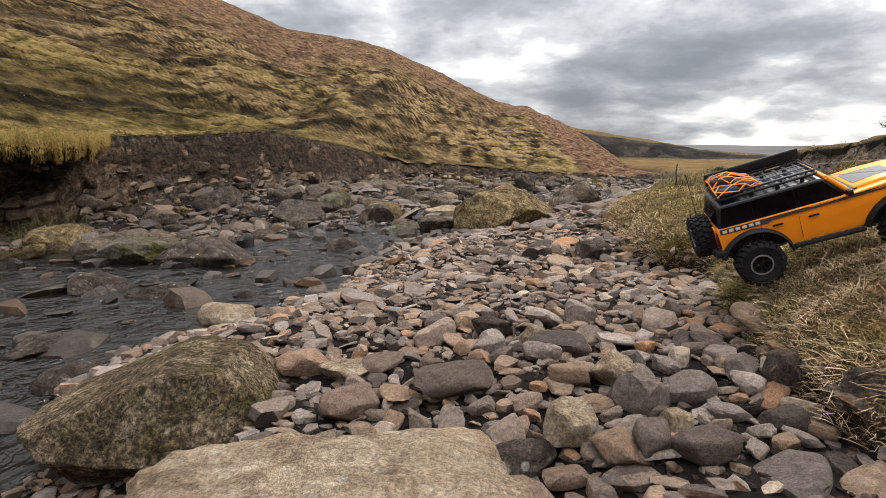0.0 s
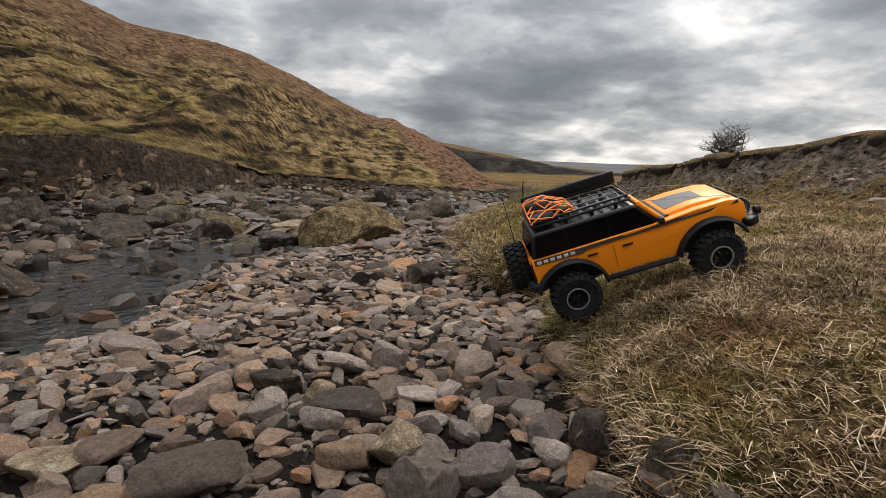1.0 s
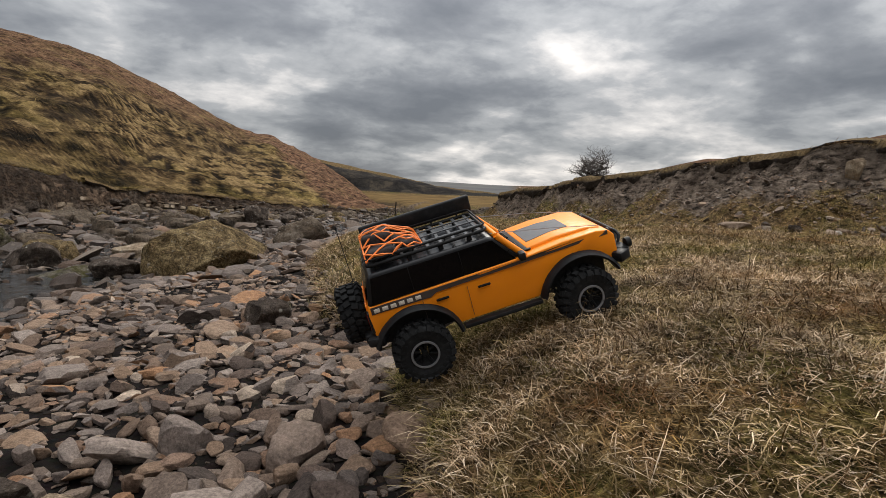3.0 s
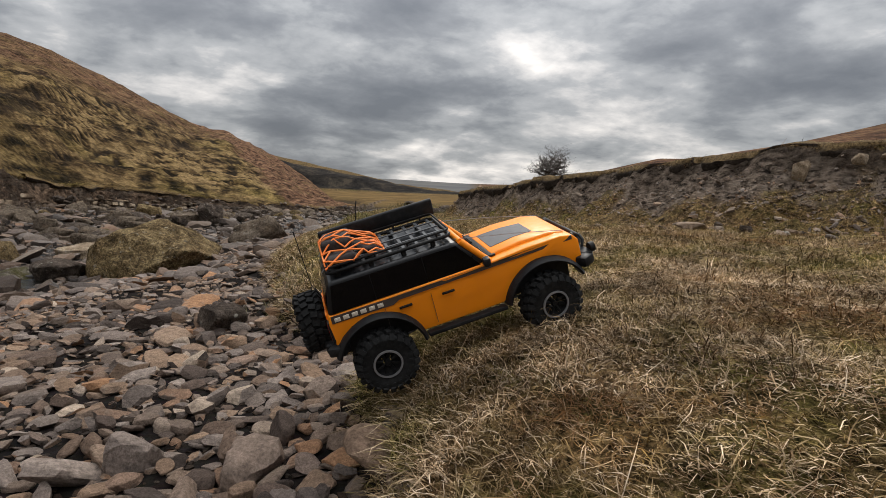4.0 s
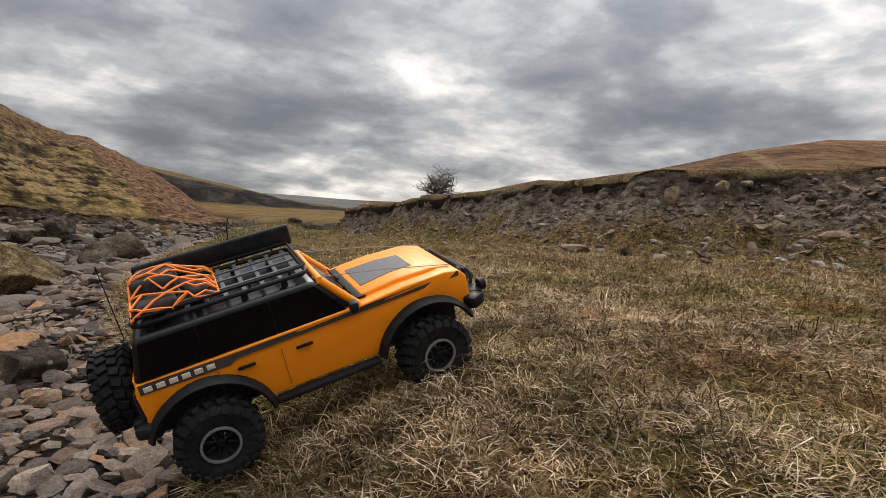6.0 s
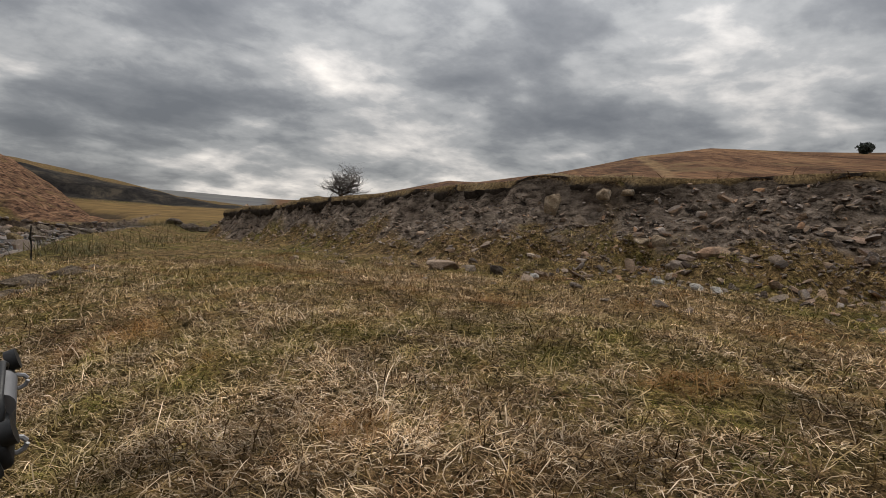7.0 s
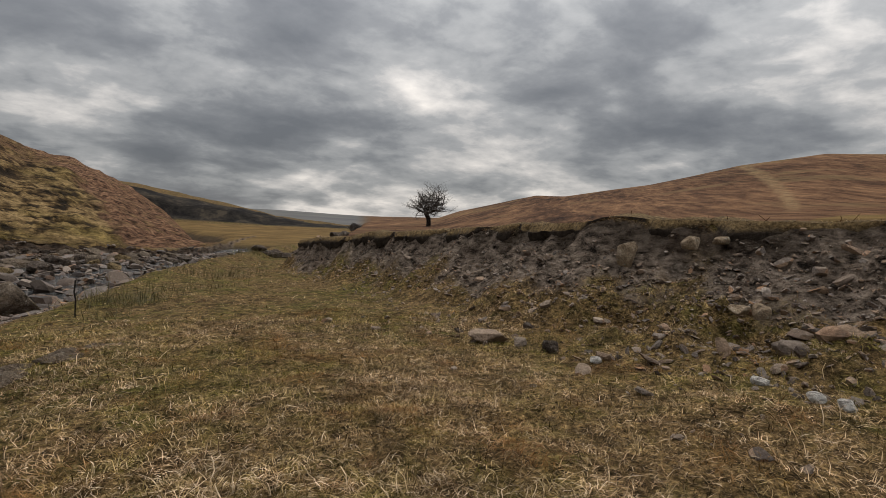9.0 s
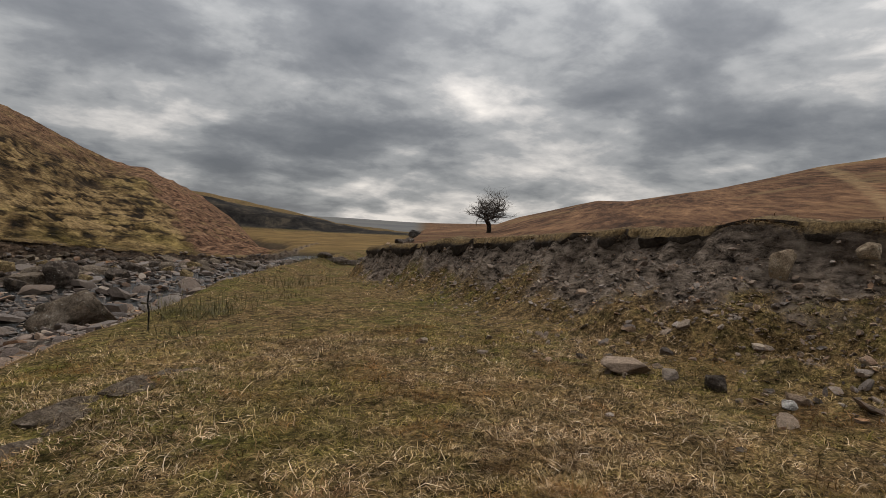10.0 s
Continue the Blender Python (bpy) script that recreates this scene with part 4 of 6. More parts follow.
        tagged(ob, "dark wet stone standing out of the shallow stream", "stone", "wet stones in the stream")
    # fine grit fills the gaps, their shade painted into its tone
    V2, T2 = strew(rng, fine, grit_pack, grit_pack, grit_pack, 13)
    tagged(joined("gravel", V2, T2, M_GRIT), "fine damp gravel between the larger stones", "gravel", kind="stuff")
    tagged(joined("river_stones", V, T, M_STONES), "loose cobbles and gravel of grey and rusty stone", "stones", kind="stuff")

    # broken stone in the undermined bank and on its apron
    def in_bank(x, y):
        bx, bw = float(lut(BANK_CREST, y)), float(lut(BANK_WIDTH, y))
        q = (x - (bx - bw)) / bw
        return -.35 < q < .90 and rng.random() < (.05 if q < .15 else .35) + .65 * math.exp(-((q - .5) / .28) ** 2)

    rubble = scatter(rng, (2.8, -1.5, 6.4, 10.6), 62000, sz(.009, .0145, .62, .075), .6, {}, in_bank)
    spill = [(x, y, s) for x, y, s in scatter(rng, (3.7, .1, 5.2, 2.5), 1500, sz(.012, .026, .6, .10), .75, {}, lambda x, y: x + .25 * y > 4.30 - .5 * rng.random() ** 3)]
    strays = scatter(rng, (3.1, .9, 4.4, 4.2), 260, sz(.010, .022, .6, .07), 1.5, {}, lambda x, y: rng.random() < .2 + (x - 3.1) * .6)
    rubble += spill + strays
    V, T = strew(rng, rubble, tiny_pack, small_pack, small_pack, 25, .12)
    tagged(joined("bank_rubble", V, T, M_RUBBLE), "pale broken stones spilling from the earth bank", "rubble", kind="stuff")

    # rocks of the far shelf and the stream's bends, too heavy for the water to shift
    rocks = [rock_points(rng, 3, rng.uniform(.45, .75), rng.uniform(.6, .95), rng.choice((6, 8, 9)), 70.0, .03, 1.5) for _ in range(12)]
    packs = {}
    for tone in (M_DARKROCK, M_SLABDARK, M_LICHEN):
        packs[tone] = [mesh_from("boulder", v, t, 40) for v, t in rocks]
        for me in packs[tone]:
            me.materials.append(tone)

    def ledge(x, y):
        f = y - float(lut(FAR_SHORE, x))
        return (-.7 < f or (-2.2 < f and x < shore_x(y) and rng.random() < .3)) and y < float(lut(CUT_BASE, x)) + .1

    heavy = scatter(rng, (-5.5, 4.2, 6.5, 19), 1500, sz(.16, .28, .38, .66), .95, {}, ledge)[:240]
    zs, _ = land(np.array([p[0] for p in heavy]), np.array([p[1] for p in heavy]))
    for (x, y, s), z in zip(heavy, zs):
        tone = rng.choice((M_DARKROCK, M_DARKROCK, M_DARKROCK, M_SLABDARK, M_SLABDARK, M_SLABDARK, M_SLABDARK, M_LICHEN))
        shape = rng.choice(packs[tone])
        stand = pose(x, y, max(z, WATER_Z) + s * .10, rng.gauss(-4, 9), rng.gauss(0, 9), rng.uniform(0, 360)) @ Matrix.Diagonal((s * 1.2, s * 1.15, s * rng.uniform(.8, 1.25), 1))
        # none lies in the hollow under the overhanging turf
        if x < -3.55 and y > 4.9:
            continue
        ob = new("boulder", shape)
        ob.matrix_world = stand
        tagged(ob, "weathered brown blocky rock on the rocky shelf by the stream", "boulder", "rocks across the stream")

    # stones standing out of the face of the cut
    for k in range(110):
        x = rng.uniform(-5.2, 5.5)
        f = rng.uniform(.02, .65) ** 1.3
        base = float(lut(CUT_BASE, x)) - .5 * float(fbm(np.array([x * .9]), np.array([2.0]), 3, 51)[0])
        y = base + float(lut(CUT_WIDTH, x)) / .75 * f - .05
        foot = height(x, base - .12)
        s = rng.uniform(.10, .34) * (1 - .45 * f)
        tone = rng.choice((M_DARKROCK, M_SLABDARK, M_SLABDARK))
        ob = new("boulder", rng.choice(packs[tone]))
        ob.matrix_world = pose(x, y, foot + (float(lut(CUT_TOP_Z, x)) - foot) * f * .95, rng.gauss(10, 14), rng.gauss(0, 10), rng.uniform(0, 360)) @ Matrix.Diagonal((s * 1.2, s * 1.1, s, 1))
        tagged(ob, "brown stone weathering out of the cut earth bank", "stone", "stones in the cut bank")

    # blocks weathering out of the cut across the stream
    def in_cut(x, y):
        c = y - float(lut(CUT_BASE, x))
        return -.6 < c < .0

    blocks = scatter(rng, (-7, 4.8, 7, 21), 6500, sz(.04, .085, .55, .3), .55, {}, in_cut)
    V, T = strew(rng, blocks, small_pack, small_pack, small_pack, 7, .0, (1.0, 1.9))
    tagged(joined("cut_blocks", V, T, M_CUTSTONE), "weathered brown sandstone blocks at the foot of the cut", "rubble", kind="stuff")


def cut_face():
    """The eroded face of the cut: beds of broken stone below, crumbling earth above."""
    xs = np.concatenate([np.arange(-7.0, -4.2, .03), np.arange(-4.2, -2.9, .011), np.arange(-2.9, 6.5, .025)])
    base = lut(CUT_BASE, xs) - .5 * fbm(xs * .9, xs * 0 + 2, 3, 51)
    foot, _ = land(xs, base - .12)
    top = lut(CUT_TOP_Z, xs)
    run = np.concatenate([[0], np.cumsum(np.hypot(np.diff(xs), np.diff(lut(CUT_BASE, xs))))])
    n = 44
    rows, stone, shade = [], [], []
    for k in range(n):
        f = k / (n - 1)
        z = foot - .06 + (top - foot + .02) * f
        y = base + lut(CUT_WIDTH, xs) / .75 * f * 1.02
        rise = (z - foot) / .12 + 1.3 * fbm(xs * .8, xs * 0, 2, 55)
        bed = np.floor(rise)
        along = run / (.18 + .26 * _hash(bed, bed * 0, 57))
        along = along + 7.3 * _hash(bed, bed * 0 + 3, 58)
        cell = np.floor(along)
        push, tone = _hash(cell, bed, 59), _hash(cell, bed, 60)
        u, v = along - cell, rise - bed
        worn = np.minimum(sm(0, .14, u), sm(0, .14, 1 - u)) * np.minimum(sm(0, .2, v), sm(0, .2, 1 - v))
        rocky = (1 - sm(.42, .62, f + .5 * fbm(xs * 1.1, xs * 0 + z * 2.5, 3, 56))) * (1 - np.exp(-((xs + 2.1) / .4) ** 2))
        rocky = rocky * (push > .45)
        out = .03 + .10 * fbm(run * 3, z * 5, 4, 61) + .045 * fbm(run * 14, z * 16, 3, 62) + rocky * worn * (.03 + .13 * push) - .16 * sm(.85, 1.0, f)
        rows.append(np.stack([xs + .35 * out, y - .94 * out, z + .012 * tone * worn], 1))
        stone.append(rocky * worn)
        shade.append(tone)
    m = len(xs)
    q = (np.arange(n - 1)[:, None] * m + np.arange(m - 1)[None, :]).ravel()
    T = np.concatenate([np.stack([q, q + 1, q + m + 1], 1), np.stack([q, q + m + 1, q + m], 1)])
    me = mesh_from("cut_face", np.vstack(rows), T, 50)
    for name, v in (("stone", stone), ("shade", shade)):
        at = me.attributes.new(name, "FLOAT", "POINT")
        at.data.foreach_set("value", np.concatenate(v).astype(np.float32))
    me.materials.append(M_CUTFACE)
    tagged(new("cut_face", me), "eroded brown face of bedded stone and crumbling earth", "rock face", kind="structure")


cut_face()
M_RUBBLE = stone_material("pale_shale", False, 1.0, (.92, .82, .73))
M_WHITE = boulder_material("white_stone", ((.5, .46, .41), (.68, .64, .58), (.80, .77, .71)), moss=.0, orange=.1, calm=.2)
lay_stones()
for _label, _x, _y, _z, _w, _h, _a, _s, _m in (
        ("large pale stone set in the earth bank", 4.70, 3.00, .84, .17, .20, 20, 61, M_SLAB), ("pale rounded stone in the earth bank", 4.84, 2.70, .925, .14, .10, 10, 62, M_SLAB),
        ("pale flat stone in the earth bank", 4.93, 2.57, .945, .13, .06, 0, 63, M_SLAB), ("pale flat stone in the earth bank", 4.43, 2.24, .63, .14, .055, 15, 73, M_SLAB),
        ("brown stone in the earth bank", 4.40, 2.13, .64, .11, .09, 40, 74, M_SLAB)):
    river_rock(_label, _x, _y, _w, _h, _a, _m, _s, z=_z)
river_rock("layered grey slate lying in the grass", 3.66, 3.05, .21, .075, -30, M_RUBBLE, 64)
river_rock("small grey stone in the grass", 3.72, 2.90, .09, .05, 30, M_RUBBLE, 65)
river_rock("small dark stone lying in the grass", 3.73, 2.72, .12, .065, 70, M_DARKROCK, 66)
river_rock("small white stone in the grass", 3.70, 2.47, .07, .035, 10, M_WHITE, 67)
river_rock("small white stone in the grass", 3.82, 1.89, .075, .035, 60, M_WHITE, 68)
river_rock("flat white stone in the grass", 3.77, 1.70, .085, .04, -10, M_WHITE, 69)
river_rock("flat white stone in the grass", 3.77, 1.62, .07, .04, 30, M_WHITE, 75)
river_rock("brown stone at the bank's foot", 4.28, 2.19, .13, .07, 15, M_RUBBLE, 70)
river_rock("brown stone at the bank's foot", 4.29, 1.93, .13, .09, 80, M_RUBBLE, 71)
river_rock("grey stone at the bank's foot", 4.36, 1.99, .17, .06, 30, M_RUBBLE, 72)

# ---- toy truck: x ahead, y to its left, z up, from the middle of the rear axle ----
def add_box(bm, c, s, rot=(0, 0, 0), bevel=0.0, segs=2):
    r = bmesh.ops.create_cube(bm, size=1, matrix=pose(*c, *rot) @ Matrix.Diagonal((*s, 1)))
    if bevel:
        es = list({e for v in r["verts"] for e in v.link_edges})
        bmesh.ops.bevel(bm, geom=es, offset=bevel, segments=segs, affect="EDGES", profile=.5)
    return bm


def add_rod(bm, a, b, r, seg=10, r2=None):
    a, b = Vector(a), Vector(b)
    d = b - a
    m = Matrix.Translation((a + b) / 2) @ d.to_track_quat("Z", "Y").to_matrix().to_4x4()
    bmesh.ops.create_cone(bm, cap_ends=True, segments=seg, radius1=r, radius2=r if r2 is None else r2, depth=d.length, matrix=m)
    return bm


def add_tube(bm, pts, r, seg=6, closed=False):
    """A round tube along a line of points."""
    pts = [Vector(p) for p in pts]
    rings = []
    n = len(pts)
    for k, p in enumerate(pts):
        a = pts[k - 1] if (k > 0 or closed) else p
        b = pts[(k + 1) % n] if (k < n - 1 or closed) else p
        q = (b - a).to_track_quat("Z", "Y")
        rings.append([bm.verts.new(p + q @ Vector((r * math.cos(2 * math.pi * i / seg), r * math.sin(2 * math.pi * i / seg), 0))) for i in range(seg)])
    for k in range(n if closed else n - 1):
        A, B = rings[k], rings[(k + 1) % n]
        for i in range(seg):
            bm.faces.new((A[i], A[(i + 1) % seg], B[(i + 1) % seg], B[i]))
    if not closed:
        bm.faces.new(rings[0][::-1])
        bm.faces.new(rings[-1])
    return bm


def add_lathe(bm, prof, seg=40, axis="Y"):
    """A body of revolution; prof: (radius, along) pairs, closed round."""
    rings = []
    for r, h in prof:
        ring = []
        for i in range(seg):
            a = 2 * math.pi * i / seg
            c, s = r * math.cos(a), r * math.sin(a)
            ring.append(bm.verts.new((c, h, s) if axis == "Y" else (c, s, h)))
        rings.append(ring)
    for k in range(len(prof)):
        A, B = rings[k], rings[(k + 1) % len(prof)]
        for i in range(seg):
            bm.faces.new((A[i], A[(i + 1) % seg], B[(i + 1) % seg], B[i]))
    bmesh.ops.recalc_face_normals(bm, faces=bm.faces)
    return bm


def add_slab(bm, pts, y0, y1, taper=None):
    """A side outline (x, z) drawn out from y0 to y1; taper(x, y, z) moves its corners."""
    A = [bm.verts.new((x, y0, z)) for x, z in pts]
    B = [bm.verts.new((x, y1, z)) for x, z in pts]
    faces = [bm.faces.new(A), bm.faces.new(B[::-1])]
    n = len(pts)
    for i in range(n):
        faces.append(bm.faces.new((A[i], B[i], B[(i + 1) % n], A[(i + 1) % n])))
    if taper:
        for v in A + B:
            v.co = Vector(taper(*v.co))
    bmesh.ops.recalc_face_normals(bm, faces=faces)
    return bm


def arc(cx, cz, r, a0, a1, n):
    return [(cx + r * math.cos(radians(a0 + (a1 - a0) * i / n)), cz + r * math.sin(radians(a0 + (a1 - a0) * i / n))) for i in range(n + 1)]


def soften(bm, off, angle=25, segs=2):
    bm.normal_update()
    es = [e for e in bm.edges if len(e.link_faces) == 2 and e.calc_face_angle(0) > radians(angle)]
    bmesh.ops.bevel(bm, geom=es, offset=off, segments=segs, affect="EDGES", profile=.5, clamp_overlap=True)
    return bm


M_ORANGE = paint("orange_body", (.98, .285, .005), .45, .0, grit=.04, scale=70, spec=.4)
M_BLACK = paint("black_plastic", (.008, .008, .0085), .5, grit=.12, scale=120, spec=.2)
M_GLOSS = paint("gloss_black", (.005, .005, .006), .32, .0, grit=.03, scale=60, spec=.4)
M_TYRE = paint("rubber", (.010, .010, .010), .82, grit=.18, scale=150, spec=.2)
M_GLASS = paint("smoked_window", (.004, .0035, .004), .08, .0, grit=.01, scale=40, spec=.3)
M_SCREEN = paint("windscreen", (.10, .11, .12), .08, .5, grit=.06, scale=40)
M_STEEL = paint("bare_metal", (.24, .24, .25), .38, metal=.35, grit=.1)
M_STRIPE = paint("brown_stripe", (.045, .032, .028), .4, .3)
M_CREAM = paint("cream_mark", (.62, .55, .46), .5)
M_GREY = paint("grey_panel", (.085, .085, .09), .6, grit=.2)
M_RED = paint("red_lens", (.28, .012, .014), .15, .6)
M_LENS = paint("clear_lens", (.62, .64, .66), .1, .8)
M_PLATE = paint("yellow_plate", (.72, .62, .03), .4)
M_CORD = paint("orange_cord", (.85, .20, .02), .6, grit=.1, scale=300)
M_BAG = paint("dark_bag", (.03, .022, .02), .85, grit=.35, scale=180, spec=.2)
M_SILVER = paint("grey_rack", (.075, .077, .08), .42, metal=.0, grit=.1)

TYRE_R, TYRE_W, TRACK, BASE = .0570, .046, .1035, .324


def body_taper(x, y, z):
    s = np.interp(z, [.0, .03, .085, .112, .125], [.93, .97, 1.0, .985, .97])
    f = np.interp(x, [-.075, -.04, .2, .34, .415], [.955, 1, 1, .99, .90])
    return x, y * s * f, z


def make_wheel(truck, at, side, name="wheel"):
    s = side
    bm = bmesh.new()
    add_lathe(bm, [(.0100, .004), (.0225, .010), (.0250, .0205), (.0285, .0205), (.0285, -.0205), (.0250, -.0205), (.0245, .0), (.0100, -.002)], 36)
    wheel = part(name, bm, M_BLACK, truck, "black moulded wheel with a silver beadlock ring")
    wheel.matrix_parent_inverse = Matrix.Identity(4)
    wheel.matrix_basis = pose(*at, 0, 0, 0 if s > 0 else 180)
    for k in range(8):
        a = 2 * math.pi * (k + .5) / 8
        bm = bmesh.new()
        add_box(bm, (.0155 * math.cos(a), .0115, .0155 * math.sin(a)), (.015, .009, .005), (0, -math.degrees(a), 0), .0012, 1)
        part("spoke", bm, M_BLACK, wheel)
    bm = bmesh.new()
    R, W = TYRE_R - .0055, TYRE_W / 2
    add_lathe(bm, [(.0262, W * .62), (.0275, W * .86), (.035, W * .98), (.045, W), (R - .002, W * .90), (R, W * .72), (R, -W * .72), (R - .002, -W * .90), (.045, -W), (.035, -W * .98), (.0275, -W * .86), (.0262, -W * .62)], 48)
    for k in range(22):
        a = 2 * math.pi * k / 22
        for row in (-1, 1):
            b = a + (.5 if row > 0 else 0) * 2 * math.pi / 22
            m = pose(0, 0, 0, 0, -math.degrees(b), 0) @ pose(R + .0015, row * W * .30, 0, (18 if row > 0 else -18), 0, 0)
            r = bmesh.ops.create_cube(bm, size=1, matrix=m @ Matrix.Diagonal((.0085, W * .52, .0098, 1)))
            m = pose(0, 0, 0, 0, -math.degrees(b + .09), 0) @ pose(R - .0015, row * W * .84, 0, 0, 0, -row * 28)
            bmesh.ops.create_cube(bm, size=1, matrix=m @ Matrix.Diagonal((.0115, W * .42, .0085, 1)))
            m = pose(0, 0, 0, 0, -math.degrees(b), 0) @ pose(R - .0085, row * W * .97, 0, 0, 0, 0)
            bmesh.ops.create_cube(bm, size=1, matrix=m @ Matrix.Diagonal((.010, .0035, .0055, 1)))
    part("tyre", bm, M_TYRE, wheel, "knobbly black rubber tyre", 40)
    bm = bmesh.new()
    add_lathe(bm, [(.0230, .0212), (.0230, .0232), (.0262, .0232), (.0266, .0222), (.0262, .0200), (.0234, .0200)], 40)
    part("beadlock_ring", bm, M_STEEL, wheel, "bare metal ring")
    bm = bmesh.new()
    add_lathe(bm, [(.0008, .004), (.006, .004), (.006, .017), (.0048, .0188), (.0008, .0188)], 14)
    part("hub_cap", bm, M_BLACK, wheel)
    for k in range(8):
        a = 2 * math.pi * (k + .5) / 8
        bm = bmesh.new()
        add_rod(bm, (.0205 * math.cos(a), .011, .0205 * math.sin(a)), (.0205 * math.cos(a), .0148, .0205 * math.sin(a)), .0011, 6)
        part("bolt", bm, M_STEEL, wheel)
    return wheel


def make_truck():
    truck = new("toy_truck")
    P = lambda name, bm, mat, label="", smooth=35, parent=None: part(name, bm, mat, parent or truck, label, smooth)
    # lower body with both wheel arches cut out of its side
    side = [(-.074, .026), (-.0765, .09), (-.072, .1055)] + [(.230, .1095), (.240, .1095)]
    side += [(.30, .1135), (.372, .1120), (.398, .1055), (.408, .094), (.410, .060), (.402, .048)]
    side += arc(BASE, 0, .079, 36, 158, 14) + [(.238, .022), (.090, .022)] + arc(0, 0, .079, 16, 152, 14)
    bm = bmesh.new()
    add_slab(bm, side, -.0955, .0955, body_taper)
    soften(bm, .0045, 32, 3)
    body = P("body", bm, M_ORANGE, "glossy orange moulded body with dust on its flanks", 50)
    # bonnet bulge and its dark panel
    bm = bmesh.new()
    add_slab(bm, [(.240, .107), (.240, .1155), (.30, .1198), (.360, .1170), (.392, .1095), (.392, .103)], -.072, .072, lambda x, y, z: (x, y * np.interp(x, [.22, .39], [1, .9]), z))
    soften(bm, .004, 25, 2)
    P("bonnet", bm, M_ORANGE, "orange bonnet with a dark centre panel", 50)
    bm = bmesh.new()
    add_slab(bm, [(.250, .1155), (.250, .1172), (.30, .1205), (.340, .1188), (.340, .1165)], -.040, .040, lambda x, y, z: (x, y * np.interp(x, [.25, .34], [1.05, .8]), z))
    P("bonnet_panel", bm, M_GREY, "matt grey bonnet panel")
    # black hard top with raked tail
    top = [(-.073, .1045), (-.060, .156), (-.050, .1625), (.168, .1625), (.182, .158), (.226, .1095)]

    def cab(x, y, z):
        return x, y * np.interp(z, [.104, .162], [1, .885]), z
    bm = bmesh.new()
    add_slab(bm, top, -.0905, .0905, cab)
    soften(bm, .006, 30, 3)
    P("hard_top", bm, M_GLOSS, "gloss black hard top", 50)
    # side glass, tail glass
    for s in (-1, 1):
        for x0, x1, r0, r1 in ((-.064, .0145, -.054, .0145), (.0155, .1105, .0155, .1105), (.1115, .212, .1115, .176)):
            bm = bmesh.new()
            y0, y1 = .0910, .0822
            pts = [(x0, y0, .1085), (x1, y0, .1085), (r1, y1, .1545), (r0, y1, .1545)]
            vs = [bm.verts.new((x, s * y, z)) for x, y, z in pts]
            f = bm.faces.new(vs if s < 0 else vs[::-1])
            bmesh.ops.solidify(bm, geom=[f], thickness=.0016)
            P("side_window", bm, M_GLASS, "smoked black side window")
    bm = bmesh.new()
    vs = [bm.verts.new(c) for c in ((-.0727, .074, .110), (-.0727, -.074, .110), (-.0617, -.066, .150), (-.0617, .066, .150))]
    bmesh.ops.solidify(bm, geom=[bm.faces.new(vs)], thickness=.0016)
    P("rear_window", bm, M_GLASS, "smoked black rear window")
    # windscreen and orange frame
    def screen_pt(u, y):
        return (.2295 - .043 * u, y, .1092 + .0500 * u)
    bm = bmesh.new()
    vs = [bm.verts.new(screen_pt(*p)) for p in ((.06, -.078), (.06, .078), (.92, .071), (.92, -.071))]
    bmesh.ops.solidify(bm, geom=[bm.faces.new(vs)], thickness=-.002)
    P("windscreen", bm, M_SCREEN, "grey tinted windscreen")
    for s in (-1, 1):
        bm = bmesh.new()
        add_tube(bm, [screen_pt(-.02, s * .0875), screen_pt(.5, s * .083), screen_pt(1.0, s * .0775)], .0062, 8)
        P("windscreen_pillar", bm, M_ORANGE, "orange windscreen pillar", 50)
    bm = bmesh.new()
    add_tube(bm, [screen_pt(1.0, -.078), screen_pt(1.03, 0), screen_pt(1.0, .078)], .0055, 8)
    P("windscreen_header", bm, M_ORANGE, "", 50)
    for s in (-1, 1):
        bm = bmesh.new()
        a, b = Vector(screen_pt(.05, s * .02)), Vector(screen_pt(.16, s * .062))
        off = Vector((.004, 0, .004))
        add_rod(bm, a + off, b + off, .0012, 6)
        add_rod(bm, a, a + off * 1.2, .0018, 6)
        P("wiper", bm, M_BLACK)
    # cowl strip
    bm = bmesh.new()
    add_box(bm, (.238, 0, .1125), (.018, .150, .004), (0, 0, 0), .0015)
    P("cowl", bm, M_BLACK)
    # flares
    for cx, a0, a1 in ((0, 8, 160), (BASE, 24, 166)):
        for s in (-1, 1):
            bm = bmesh.new()
            inner, outer = arc(cx, 0, .0775, a0, a1, 18), arc(cx, .0, .0862, a0, a1, 18)
            rings = []
            for (x, z), (X, Z) in zip(inner, outer):
                rings.append([bm.verts.new((x, s * .090, z)), bm.verts.new((x, s * .1090, z)), bm.verts.new((x * .6 + X * .4, s * .1110, z * .6 + Z * .4)), bm.verts.new((X, s * .102, Z)), bm.verts.new((X, s * .090, Z))])
            for A, B in zip(rings, rings[1:]):
                for i in range(5):
                    bm.faces.new((A[i], A[(i + 1) % 5], B[(i + 1) % 5], B[i]))
            bm.faces.new(rings[0])
            bm.faces.new(rings[-1])
            bmesh.ops.recalc_face_normals(bm, faces=bm.faces)
            P("wheel_flare", bm, M_BLACK, "wide black wheel flare", 45)
